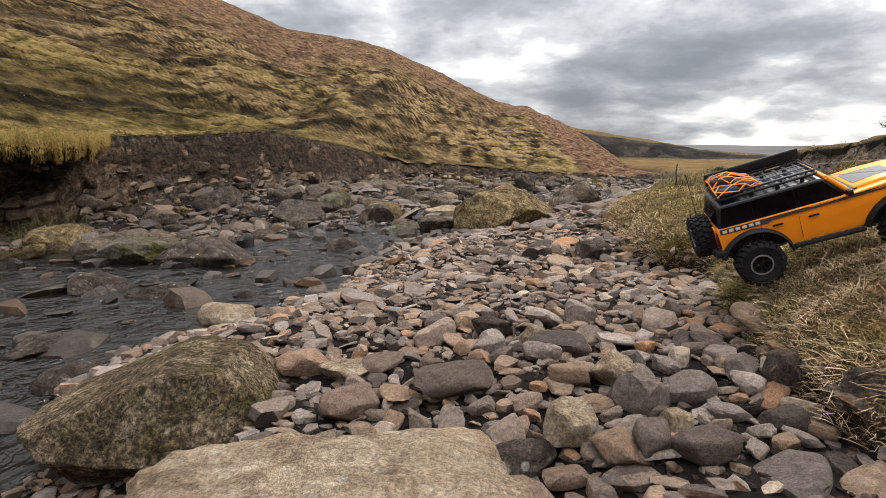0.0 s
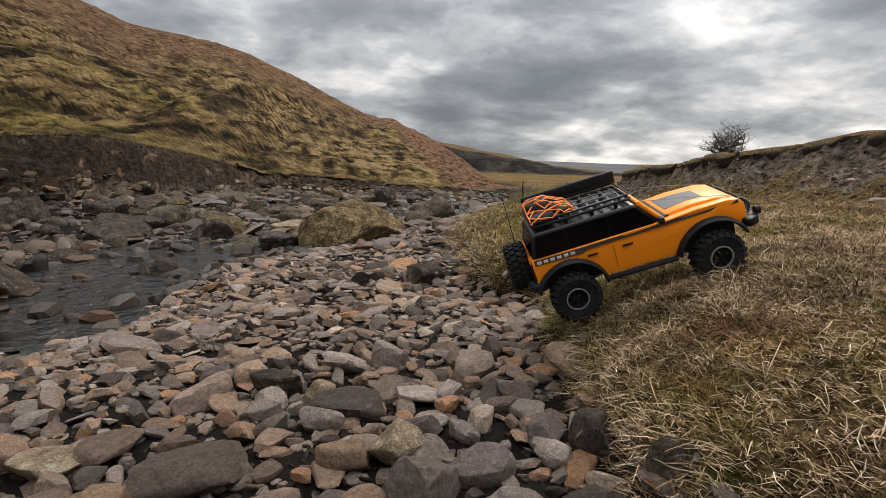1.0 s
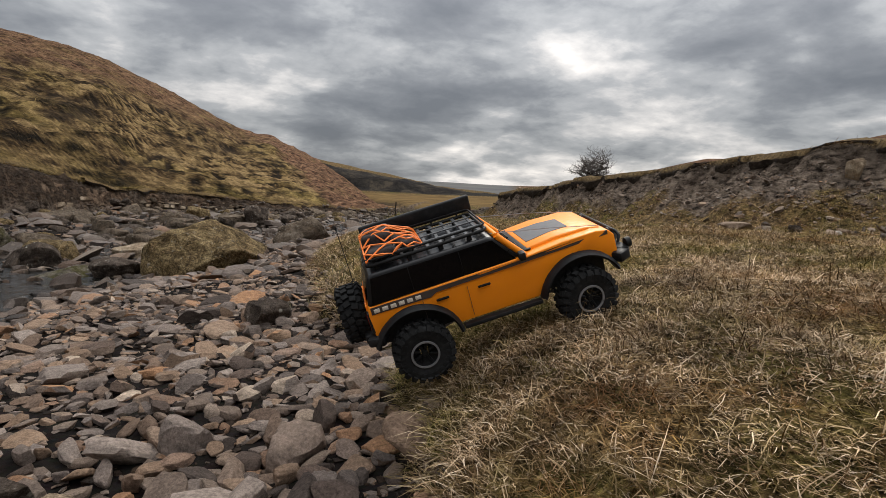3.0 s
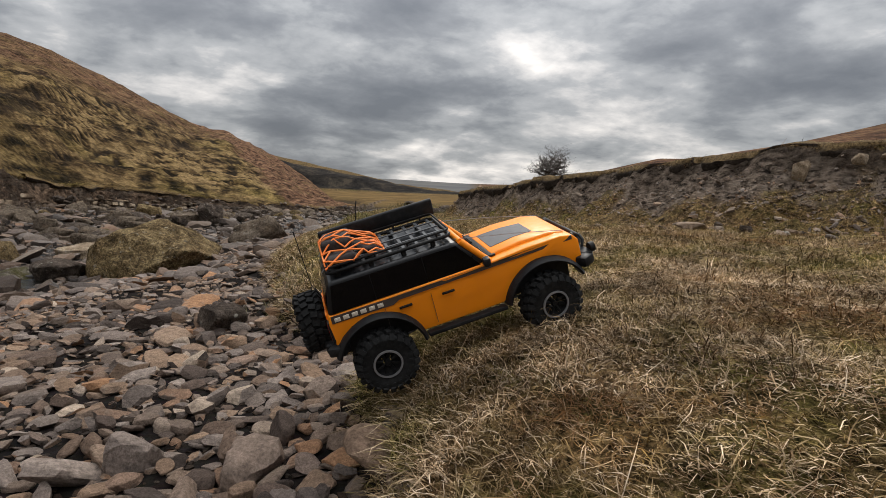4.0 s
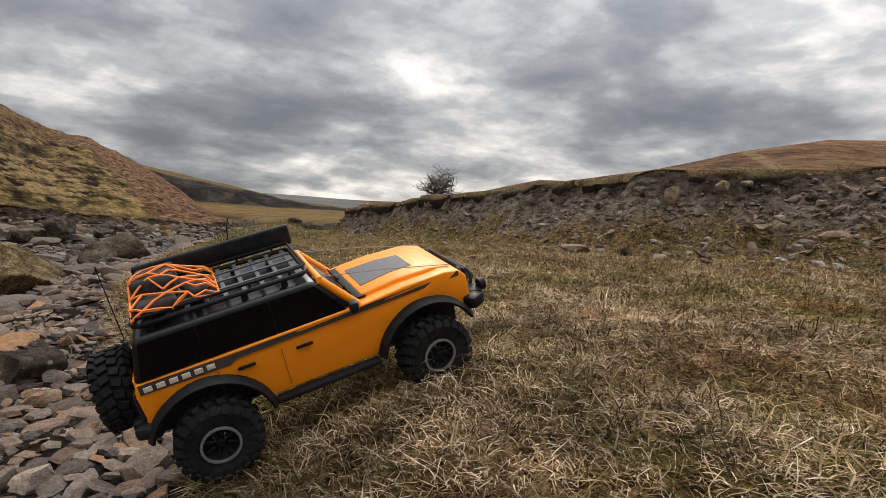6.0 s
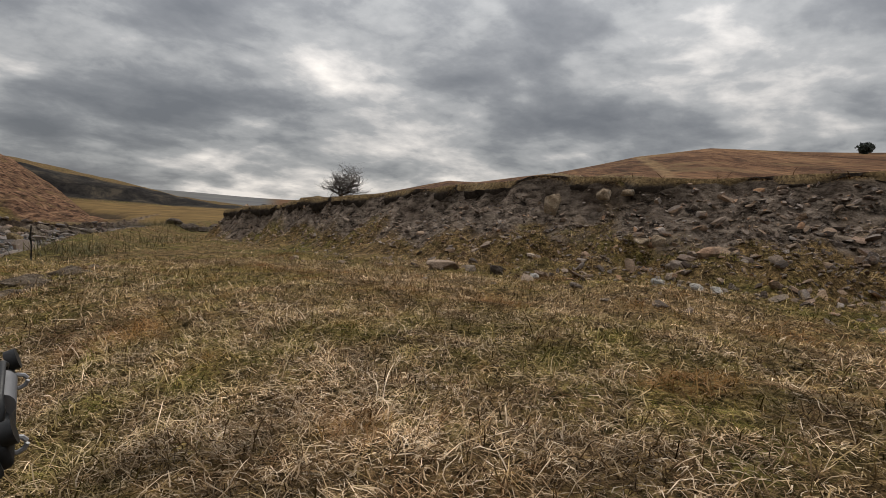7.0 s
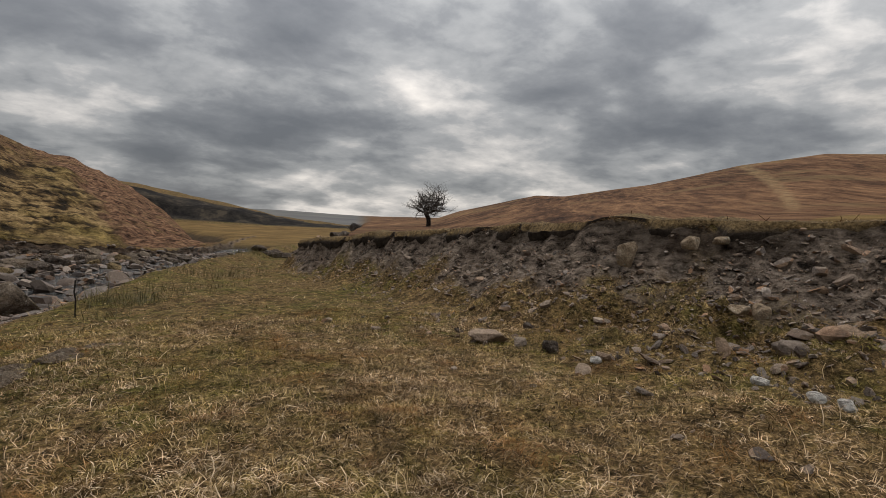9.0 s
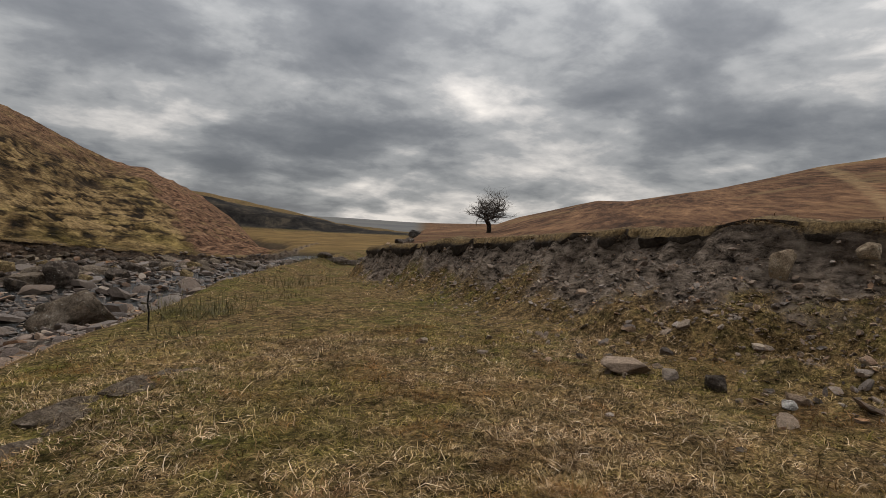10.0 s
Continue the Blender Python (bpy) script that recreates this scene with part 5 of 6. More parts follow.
    # stripes with cream marks along the waist
    for s in (-1, 1):
        bm = bmesh.new()
        add_slab(bm, [(-.070, .0905), (.040, .0905), (.052, .0962), (.225, .0985), (.395, .0985), (.395, .1065), (.225, .1062), (.046, .1040), (.034, .1040), (-.070, .1040)], s * .0935, s * .0957, body_taper)
        P("waist_stripe", bm, M_STRIPE, "dark brown waist stripe with plain cream marks")
        for k in range(6):
            bm = bmesh.new()
            x = -.0595 + k * .0155
            add_box(bm, (x, s * .0944, 0.0972), (.0105, .0016, .0072), (0, 0, 0), .0004, 1)
            add_box(bm, (x, s * .0955, .0972), (.0045, .0008, .0030))
            P("stripe_mark", bm, M_CREAM)
        for x in (.048, .128):
            bm = bmesh.new()
            add_box(bm, (x + .012, s * .0975, .0815), (.024, .004, .0045), (0, 0, 0), .0015)
            P("door_handle", bm, M_BLACK, "black door handle")
        # door seams
        for x in (.105, .020):
            bm = bmesh.new()
            add_box(bm, (x + .004, s * .0953, .060), (.0007, .0012, .058))
            P("door_seam", bm, M_STRIPE)
        bm = bmesh.new()
        add_rod(bm, (.218, s * .090, .109), (.216, s * .106, .1155), .003, 8)
        add_box(bm, (.217, s * .113, .120), (.013, .020, .016), (0, 0, s * 8), .004)
        P("mirror", bm, M_BLACK, "black wing mirror")
        # step below the doors
        bm = bmesh.new()
        add_box(bm, (.163, s * .098, .0165), (.155, .018, .008), (0, 0, 0), .003)
        P("side_step", bm, M_BLACK, "black side step")
        # tail lamp
        bm = bmesh.new()
        add_box(bm, (-.0758, s * .081, .074), (.006, .018, .040), (0, 0, 0), .002)
        lamp = P("tail_lamp", bm, M_BLACK, "tall tail lamp with red lens")
        bm = bmesh.new()
        add_box(bm, (-.0782, s * .081, .074), (.003, .0125, .034), (0, 0, 0), .0012)
        part("lens", bm, M_RED, lamp, "red lens")
        # headlamp
        bm = bmesh.new()
        add_lathe(bm, [(.0005, -.004), (.0165, -.004), (.0165, .003), (.0142, .003), (.0142, 0), (.0005, 0)], 24)
        bmesh.ops.transform(bm, matrix=pose(.410, s * .060, .0845, 0, 0, -90), verts=bm.verts)
        lamp = P("headlamp", bm, M_BLACK, "round headlamp in a black bezel")
        bm = bmesh.new()
        add_lathe(bm, [(.0004, .0002), (.0138, .0002), (.0120, .0030), (.006, .0046), (.0004, .005)], 24)
        bmesh.ops.transform(bm, matrix=pose(.410, s * .060, .0845, 0, 0, -90), verts=bm.verts)
        part("lens", bm, M_LENS, lamp, "clear lens")
    # grille
    bm = bmesh.new()
    add_box(bm, (.4115, 0, .0845), (.006, .148, .034), (0, 0, 0), .003)
    for k in range(5):
        add_box(bm, (.415, 0, .0725 + k * .006), (.003, .090, .0020))
    grille = P("grille", bm, M_BLACK, "black grille with a row of pale marks")
    for k in range(6):
        bm = bmesh.new()
        add_box(bm, (.4168, -.030 + k * .012, .0845), (.0016, .008, .006))
        part("grille_mark", bm, M_CREAM, grille)
    # front bumper, hoop, winch
    bm = bmesh.new()
    add_box(bm, (.424, 0, .050), (.024, .165, .022), (0, 0, 0), .005, 3)
    for s in (-1, 1):
        add_box(bm, (.413, s * .088, .050), (.030, .026, .020), (0, 0, -s * 28), .005)
    bumper = P("front_bumper", bm, M_BLACK, "black steel-style front bumper with hoop and winch")
    bm = bmesh.new()
    add_tube(bm, [(.428, -.050, .056), (.436, -.046, .072), (.436, -.036, .078), (.436, .036, .078), (.436, .046, .072), (.428, .050, .056)], .0032, 8)
    part("bull_bar", bm, M_BLACK, bumper, "", 50)
    bm = bmesh.new()
    add_rod(bm, (.433, -.025, .066), (.433, .025, .066), .0105, 14)
    part("winch", bm, M_GREY, bumper, "dark grey winch drum")
    for s in (-1, 1):
        bm = bmesh.new()
        add_tube(bm, [(.437 + .008 * math.cos(t), s * .060, .046 + .007 * math.sin(t)) for t in np.linspace(0, 6.0, 10)], .002, 6)
        part("shackle", bm, M_STEEL, bumper, "small metal shackle")
        bm = bmesh.new()
        add_rod(bm, (.4335, s * .072, .064), (.443, s * .072, .064), .010, 14)
        part("spot_lamp", bm, M_BLACK, bumper)
        # cable from bonnet corner to roof edge
        bm = bmesh.new()
        add_tube(bm, [(.392, s * .064, .1115), (.29, s * .068, .139), (.178, s * .070, .1640)], .0007, 5)
        P("guard_wire", bm, M_STEEL, "thin wire from bonnet to roof")
    # rear bumper and plate
    bm = bmesh.new()
    add_box(bm, (-.083, 0, .038), (.024, .150, .020), (0, 0, 0), .005, 3)
    for s in (-1, 1):
        add_box(bm, (-.072, s * .088, .040), (.034, .030, .018), (0, 0, s * 26), .005)
    P("rear_bumper", bm, M_BLACK, "black rear bumper")
    bm = bmesh.new()
    add_box(bm, (-.0965, .066, .040), (.0025, .044, .0155), (0, 0, 0), .0008, 1)
    plate = P("number_plate", bm, M_PLATE, "yellow plate with plain dark bars")
    for k in range(6):
        bm = bmesh.new()
        add_box(bm, (-.0980, .066 - .0150 + k * .006 + (.0015 if k > 2 else -.0015), .040), (.0006, .0034, .008))
        part("plate_bar", bm, M_BLACK, plate)
    # tailgate
    bm = bmesh.new()
    add_box(bm, (-.0768, 0, .068), (.003, .118, .062), (0, 0, 0), .003)
    P("tailgate", bm, M_ORANGE, "orange tailgate", 50)
    # spare wheel carrier
    bm = bmesh.new()
    add_rod(bm, (-.076, 0, .073), (-.100, 0, .073), .012, 12)
    P("spare_carrier", bm, M_BLACK)
    spare = make_wheel(truck, (-.1035, -.006, .073), 1, "spare_wheel")
    spare.matrix_basis = pose(-.1035, -.006, .073, 0, 0, 90)
    for x in (0, BASE):
        for s in (-1, 1):
            w = make_wheel(truck, (x, s * TRACK, 0), s)
            if x > .1:
                w.matrix_basis = pose(x, s * TRACK, 0, 0, 0, (0 if s > 0 else 180) + 3)
    # running gear
    bm = bmesh.new()
    for s in (-1, 1):
        add_box(bm, (.165, s * .032, .022), (.46, .009, .018), (0, 0, 0), .002)
    for k in (-.03, .10, .20, .36):
        add_box(bm, (k, 0, .022), (.014, .07, .012), (0, 0, 0), .002)
    add_box(bm, (.16, 0, .012), (.10, .055, .030), (0, 0, 0), .006)
    P("chassis", bm, M_BLACK, "black ladder chassis")
    bm = bmesh.new()
    add_box(bm, (.16, 0, .060), (.44, .172, .070), (0, 0, 0), .004)
    P("inner_tub", bm, M_BLACK)
    for x in (0, BASE):
        bm = bmesh.new()
        add_rod(bm, (x, -.088, 0), (x, .088, 0), .0085, 12)
        bmesh.ops.create_uvsphere(bm, u_segments=14, v_segments=8, radius=.019, matrix=pose(x, .018, 0))
        P("axle", bm, M_BLACK, "black portal axle", 50)
        for s in (-1, 1):
            d = 1 if x == 0 else -1
            bm = bmesh.new()
            add_rod(bm, (x + d * .006, s * .055, .006), (x + d * .020, s * .048, .085), .0055, 10)
            add_rod(bm, (x + d * .006, s * .055, .006), (x + d * .013, s * .0515, .045), .0085, 10)
            P("shock", bm, M_GREY, "", 50)
            bm = bmesh.new()
            add_rod(bm, (x, s * .048, -.006), (x + d * .115, s * .030, .010), .0032, 8)
            P("suspension_link", bm, M_STEEL, "bare metal suspension link")
    # roof rack
    bm = bmesh.new()
    z = .1735
    loop = [(-.045, -.072, z), (-.052, -.066, z), (-.052, .066, z), (-.045, .072, z), (.168, .068, z), (.174, .060, z), (.174, -.060, z), (.168, -.068, z)]
    add_tube(bm, loop, .0036, 8, True)
    add_tube(bm, [(x, y, zz + .010) for x, y, zz in loop], .0022, 6, True)
    rack = P("roof_rack", bm, M_BLACK, "flat black roof rack with slats", 50)
    for k in range(9):
        bm = bmesh.new()
        add_box(bm, (-.036 + k * .0248, 0, z), (.0065, .132, .0035), (0, 0, 0), .001, 1)
        part("slat", bm, M_SILVER if k > 3 else M_BLACK, rack)
    for y in (-.035, .0, .035):
        bm = bmesh.new()
        add_box(bm, (.060, y, z + .0025), (.22, .005, .002))
        part("rack_bar", bm, M_SILVER, rack)
    for s in (-1, 1):
        for x in (-.035, .025, .085, .140):
            bm = bmesh.new()
            add_box(bm, (x, s * .066, .167), (.009, .007, .014), (0, 0, 0), .0015, 1)
            part("rack_foot", bm, M_BLACK, rack)
            bm = bmesh.new()
            add_rod(bm, (x + .01, s * .068, z), (x + .01, s * .068, z + .010), .0018, 6)
            part("rail_post", bm, M_BLACK, rack)
    # rolled awning along the far rail
    bm = bmesh.new()
    add_box(bm, (.068, .084, .193), (.235, .011, .034), (0, 0, 0), .004, 3)
    P("awning_box", bm, M_BLACK, "long black awning box on the roof rack")
    # load under an elastic net
    load = [((-.022, -.036, .1840), (.052, .048, .017), 5), ((-.020, .026, .1930), (.056, .072, .034), -3), ((.026, .004, .1810), (.030, .080, .011), 14)]
    for c, s, a in load:
        bm = bmesh.new()
        add_box(bm, c, s, (0, 0, a), .007, 3)
        for v in bm.verts:
            v.co += Vector((0, 0, .002 * noise.noise(v.co * 90)))
        P("bag", bm, M_BAG, "dark folded bag strapped to the rack", 60)
    rng = random.Random(4)

    def lift(x, y):
        u = max(0, 1 - ((x + .004) / .058) ** 4) * max(0, 1 - (y / .074) ** 4)
        return .1775 + (.0195 + .017 * float(sm(-.03, .01, y)) * float(sm(.03, -.005, x))) * u ** .5
    bm = bmesh.new()
    nodes = {}
    for i in range(6):
        for j in range(6):
            x = -.052 + .108 * i / 5 + rng.uniform(-.009, .009) * (0 < i < 5)
            y = -.070 + .140 * (j + (.5 if i % 2 else 0)) / 5.5 + rng.uniform(-.010, .010)
            y = max(-.072, min(.072, y))
            nodes[i, j] = Vector((x, y, lift(x, y)))
    for (i, j), p in nodes.items():
        for di, dj in ((1, 0), (1, 1 if i % 2 else -1)) if (i * 2 + j) % 3 else ((1, 0),):
            q = nodes.get((i + di, j + dj))
            if q:
                mid = (p + q) / 2
                mid.z = max(mid.z, lift(mid.x, mid.y))
                add_tube(bm, [p, mid, q], .0016, 5)
    edge_pts = [nodes[0, j] for j in range(6)] + [nodes[i, 5] for i in range(1, 6)] + [nodes[5, j] for j in range(4, -1, -1)] + [nodes[i, 0] for i in range(4, 0, -1)]
    add_tube(bm, [p + Vector((0, 0, -.001)) for p in edge_pts], .0016, 5, True)
    P("elastic_net", bm, M_CORD, "orange elastic cargo net", 60)
    for y in (-.05, -.02, .02, .05):
        bm = bmesh.new()
        add_tube(bm, [(-.055, y, .1775), (-.060, y, .173), (-.057, y, .168)], .0012, 5)
        P("net_hook", bm, M_STEEL)
    # aerial on a spring
    bm = bmesh.new()
    add_tube(bm, [(-.092 + .0035 * math.cos(t), .089 + .0035 * math.sin(t), .055 + .0014 * t) for t in np.linspace(0, 2 * math.pi * 6, 60)], .0009, 5)
    add_rod(bm, (-.092, .089, .040), (-.092, .089, .058), .003, 8)
    add_rod(bm, (-.092, .089, .106), (-.092, .089, .218), .0009, 6)
    add_rod(bm, (-.092, .089, .216), (-.092, .089, .224), .0016, 6)
    P("aerial", bm, M_BLACK, "thin black whip aerial on a spring", 60)
    tagged(truck, "orange and black off-road toy truck climbing the grassy edge", "toy truck")
    truck.matrix_world = TRUCK
    return truck


TRUCK = pose(.927, 1.716, .268, 0, 0, -15.6) @ pose(0, 0, 0, 0, -18.6, 0) @ pose(0, 0, 0, 10, 0, 0) @ Matrix.Diagonal((1.13, 1.13, 1.13, 1))
make_truck()

# ---- grass ----
def blades(rng, x, y, length, width, stand, curl, spread=1.0, segs=3, twist=.9):
    """Bent ribbons of grass rooted at x, y (arrays): points and triangles."""
    n = len(x)
    z, _ = land(x, y)
    # neighbours lean alike
    flow = 7.0 * fbm(x * 2.3, y * 2.3, 3, 91) + rng.normal(0, 1.25 * spread, n)
    th = stand + rng.normal(0, .35, n)
    k = curl * rng.uniform(.3, 1.5, n)
    L = length * np.exp(rng.normal(0, .35, n))
    w = width * rng.uniform(.7, 1.35, n)
    turn = rng.normal(0, twist, n)
    p = np.stack([x, y, z - .004], 1)
    pts = []
    for s in range(segs + 1):
        f = flow + turn * s / segs
        a = th - k * s / segs
        half = w * (1 - (s / segs) ** 2) * .5
        if s < segs:
            side = np.stack([-np.sin(f) * half, np.cos(f) * half, rng.normal(0, .35, n) * half], 1)
            pts += [p - side, p + side]
        else:
            pts += [p]
        d = np.stack([np.cos(f) * np.cos(a), np.sin(f) * np.cos(a), np.sin(a)], 1)
        p = p + d * (L / segs)[:, None]
        p[:, 2] = np.maximum(p[:, 2], z + .003)
    m = 2 * segs + 1
    V = np.stack(pts, 1).reshape(-1, 3)
    b = np.arange(n)[:, None] * m
    tris = [q for s in range(segs - 1) for q in ((2 * s, 2 * s + 1, 2 * s + 3), (2 * s, 2 * s + 3, 2 * s + 2))] + [(m - 3, m - 2, m - 1)]
    T = np.concatenate([b + np.array(t)[None, :] for t in tris])
    return V, T


def turf_spots(rng, n, cx, cy, reach, power, clump=.5):
    """Root places on the turf, thinning out from a middle, partly gathered in tufts: x, y, distance."""
    r, a = reach * rng.uniform(0, 1, n) ** power, rng.uniform(0, 2 * math.pi, n)
    m = int(n * clump)
    c = rng.integers(0, max(1, n // 20), m)
    r[:m], a[:m] = r[c], a[c]
    x, y = cx + r * np.cos(a), cy + r * np.sin(a)
    x[:m] += rng.normal(0, .018, m) * (1 + r[:m])
    y[:m] += rng.normal(0, .018, m) * (1 + r[:m])
    _, mk = land(x, y)
    ok = (mk["earth"] < rng.uniform(.05, .75, n)) & (mk["moor"] < .4) & (x > grass_edge(y) - .03 + .05 * fbm(x * 9, y * 9, 2, 77)) & (mk["grass"] > .3)
    return x[ok], y[ok], r[ok]


def tufts(name, label, sets, material):
    V, T, n = [], [], 0
    for v, t in sets:
        V.append(v)
        T.append(t + n)
        n += len(v)
    return tagged(joined(name, np.vstack(V), np.vstack(T), material, 0), label, "grass", kind="stuff")


def grow_grass():
    rng = np.random.default_rng(7)
    sets = []
    # flat thatch and standing wisps, long by the stones and shorter towards the bank
    for n, cx, cy, reach, power in ((190000, 1.45, 1.2, 1.35, .60), (85000, 1.75, 1.7, 3.2, .72)):
        x, y, r = turf_spots(rng, n, cx, cy, reach, power, .35)
        keep = rng.uniform(0, 1, len(x)) < .15 + .85 * np.exp(-np.maximum(x - grass_edge(y), 0) / 1.1)
        x, y, r = x[keep], y[keep], r[keep]
        sets.append(blades(rng, x, y, .037 + .004 * r, .0013 + .0003 * r, .42, 2.1, 2.2, 3, 2.2))
    x, y, r = turf_spots(rng, 34000, 1.35, 1.5, 2.4, .7, .75)
    keep = rng.uniform(0, 1, len(x)) < .1 + .9 * np.exp(-np.maximum(x - grass_edge(y), 0) / .9)
    x, y, r = x[keep], y[keep], r[keep]
    sets.append(blades(rng, x, y, .060 + 0 * r, .0015 + .0003 * r, .75, 2.6, 1.3, 4, 1.9))
    # shaggy edge above the stones
    yy = 1.5 + rng.normal(0, 2.2, 26000)
    xx = grass_edge(yy) + np.abs(rng.normal(0, .06, len(yy))) - .02
    sets.append(blades(rng, xx, yy, .062, .0019, .35, 2.2, 1.6, 3, 1.4))
    tufts("grass", "long matted straw-coloured grass with green patches", sets, M_GRASS)
    # grazed turf
    sets = []
    x, y, r = turf_spots(rng, 140000, 2.6, 2.4, 2.3, .62, .25)
    sets.append(blades(rng, x, y, .032 + .002 * r, .0015 + .0003 * r, .40, 1.3, 2.0, 2))
    x, y, r = turf_spots(rng, 110000, 2.7, 2.4, 11, .9, .3)
    sets.append(blades(rng, x, y, .024 + .0035 * r, .0016 + .0006 * r, .38, 1.0, 1.6, 2))
    tufts("turf", "short grazed turf, brown and green with straw wisps", sets, M_TURF)
    # crest turf on the undermined bank
    yy = rng.uniform(-1.5, 10.4, 11000)
    xx = lut(BANK_CREST, yy) + .22 * fbm(yy * 1.4, yy * 0 + 3, 4, 31) + np.abs(rng.normal(.05, .12, len(yy))) - .06
    v, t = blades(rng, xx, yy, .055, .005, .2, 1.8)
    tagged(joined("bank_top_grass", v, t, M_CREST, 0), "brown turf hanging over the top of the earth bank", "grass", kind="stuff")
    # sods hanging over the cut across the stream
    xx = rng.uniform(-8, 6, 16000)
    yy = lut(CUT_BASE, xx) - .5 * fbm(xx * .9, xx * 0 + 2, 3, 51) + lut(CUT_WIDTH, xx) * 1.1 / .75 + np.abs(rng.normal(0, .12, len(xx))) - .10
    v, t = blades(rng, xx, yy, .10, .008, .05, 1.6, 1.4, 2)
    tagged(joined("cut_top_grass", v, t, M_HILLGRASS, 0), "yellow grass hanging over the cut bank", "grass", kind="stuff")
    # rank tussocks on the hillside
    a, r = np.radians(rng.uniform(-50, 19, 16000)), 6.8 + 16 * rng.uniform(0, 1, 16000) ** 1.6
    x, y = r * np.sin(a), r * np.cos(a)
    _, mk = land(x, y)
    ok = (mk["hill"] > .5) & (mk["scar_shade"] < .5) & (mk["earth"] < .3)
    x, y, r = x[ok], y[ok], r[ok]
    v, t = blades(rng, x, y, .045 + .0018 * r, .004 + .0005 * r, .15, 1.3, 1.6, 2)
    tagged(joined("hill_grass", v, t, M_HILLGRASS, 0), "rank yellow-green tussock grass on the hillside", "grass", kind="stuff")


grow_grass()


# ---- rushes and the dead stalk ----
def rush_clump(x, y, n, tall, wide, seed):
    rng = np.random.default_rng(seed)
    xs, ys = x + rng.normal(0, wide, n), y + rng.normal(0, wide, n)
    v, t = blades(rng, xs, ys, tall, .004, 1.15, 1.0, 3.0)
    ob = joined("rush_clump", v, t, M_REED, 0)
    tagged(ob, "upright clump of dull green and brown rushes", "rushes", kind="stuff")


rush_clump(2.55, 6.1, 220, .12, .13, 1)
rush_clump(2.82, 6.25, 190, .12, .13, 2)
rush_clump(2.38, 5.30, 60, .09, .12, 3)
rush_clump(3.5, 7.1, 110, .10, .2, 4)
rush_clump(1.05, 3.05, 50, .085, .09, 5)
rush_clump(-3.72, 5.28, 300, .30, .12, 6)
rush_clump(-3.46, 5.32, 220, .24, .09, 7)
rush_clump(-3.88, 5.08, 160, .22, .10, 8)
_bm = bmesh.new()
_z = height(2.27, 5.6)
add_tube(_bm, [(2.27, 5.60, _z - .03), (2.272, 5.605, _z + .12), (2.262, 5.60, _z + .17), (2.268, 5.60, _z + .25)], .006, 6)
tagged(mesh_object("dead_stalk", _bm, M_BARK, smooth=60), "thin dark dead stalk upright in the turf", "stalk")


# the flat ends in a low eroded edge where the stream bends away
for _k in range(16):
    _f = _k / 15
    _r = random.Random(300 + _k)
    _x, _y = 5.9 + 3.6 * _f + _r.uniform(-.1, .1), 15.4 - .6 * _f + _r.uniform(-.25, .25)
    boulder("dark eroded clod of earth and rock at the flat's edge", _x, _y, _r.uniform(.35, .8), _r.uniform(.25, .4), _r.uniform(.16, .30), _r.uniform(-25, 5), M_DARKROCK, 300 + _k, level=3, sink=.04, planes=8)
for _k, (_x, _y) in enumerate(((5.9, 13.6), (7.0, 14.6), (8.2, 14.4), (4.4, 9.2))):
    rush_clump(_x, _y, 260, .17, .30, 40 + _k)


# ---- trees ----
def hawthorn(x, y, tall, seed):
    rng = random.Random(seed)
    tree = new("hawthorn_tree")
    trunk, twigs = bmesh.new(), bmesh.new()

    def limb(p, d, length, r, depth):
        pts, q = [p], p
        n = 4 if depth < 2 else 3
        for k in range(n):
            d = (d + Vector((rng.gauss(0, .22), rng.gauss(0, .22), rng.gauss(.05, .16)))).normalized()
            q = q + d * length / n
            pts.append(q)
        bm = trunk if depth < 2 else twigs
        if depth < 4:
            add_tube(bm, pts, r, 6 if depth < 2 else 4)
        else:
            add_tube(bm, pts, r, 3)
        if depth >= 5:
            return
        kids = (5, 5, 5, 4, 3)[depth]
        for k in range(kids):
            t = pts[rng.randrange(1 if depth else 2, len(pts))]
            out = Vector((rng.gauss(0, 1), rng.gauss(0, 1), rng.gauss(.45, .6))).normalized()
            limb(t, (d * .4 + out * Vector((1.3, 1.3, .95))).normalized(), length * rng.uniform(.6, .85), r * .47, depth + 1)

    s = tall / 3.5
    limb(Vector((.25, 0, -.1)) * s, Vector((-.28, 0, 1)).normalized(), 1.15 * s, .10 * s, 0)
    part("trunk", trunk, M_BARK, tree, "", 60)
    part("crown", twigs, M_TWIG, tree, "dense crown of bare twigs", 60)
    tree.matrix_world = pose(x, y, height(x, y)) @ Matrix.Diagonal((1.2, 1.2, 1.0, 1))
    tagged(tree, "lone leafless hawthorn leaning on the skyline", "tree")
    return tree


hawthorn(27.3, 34.5, 4.9, 6)


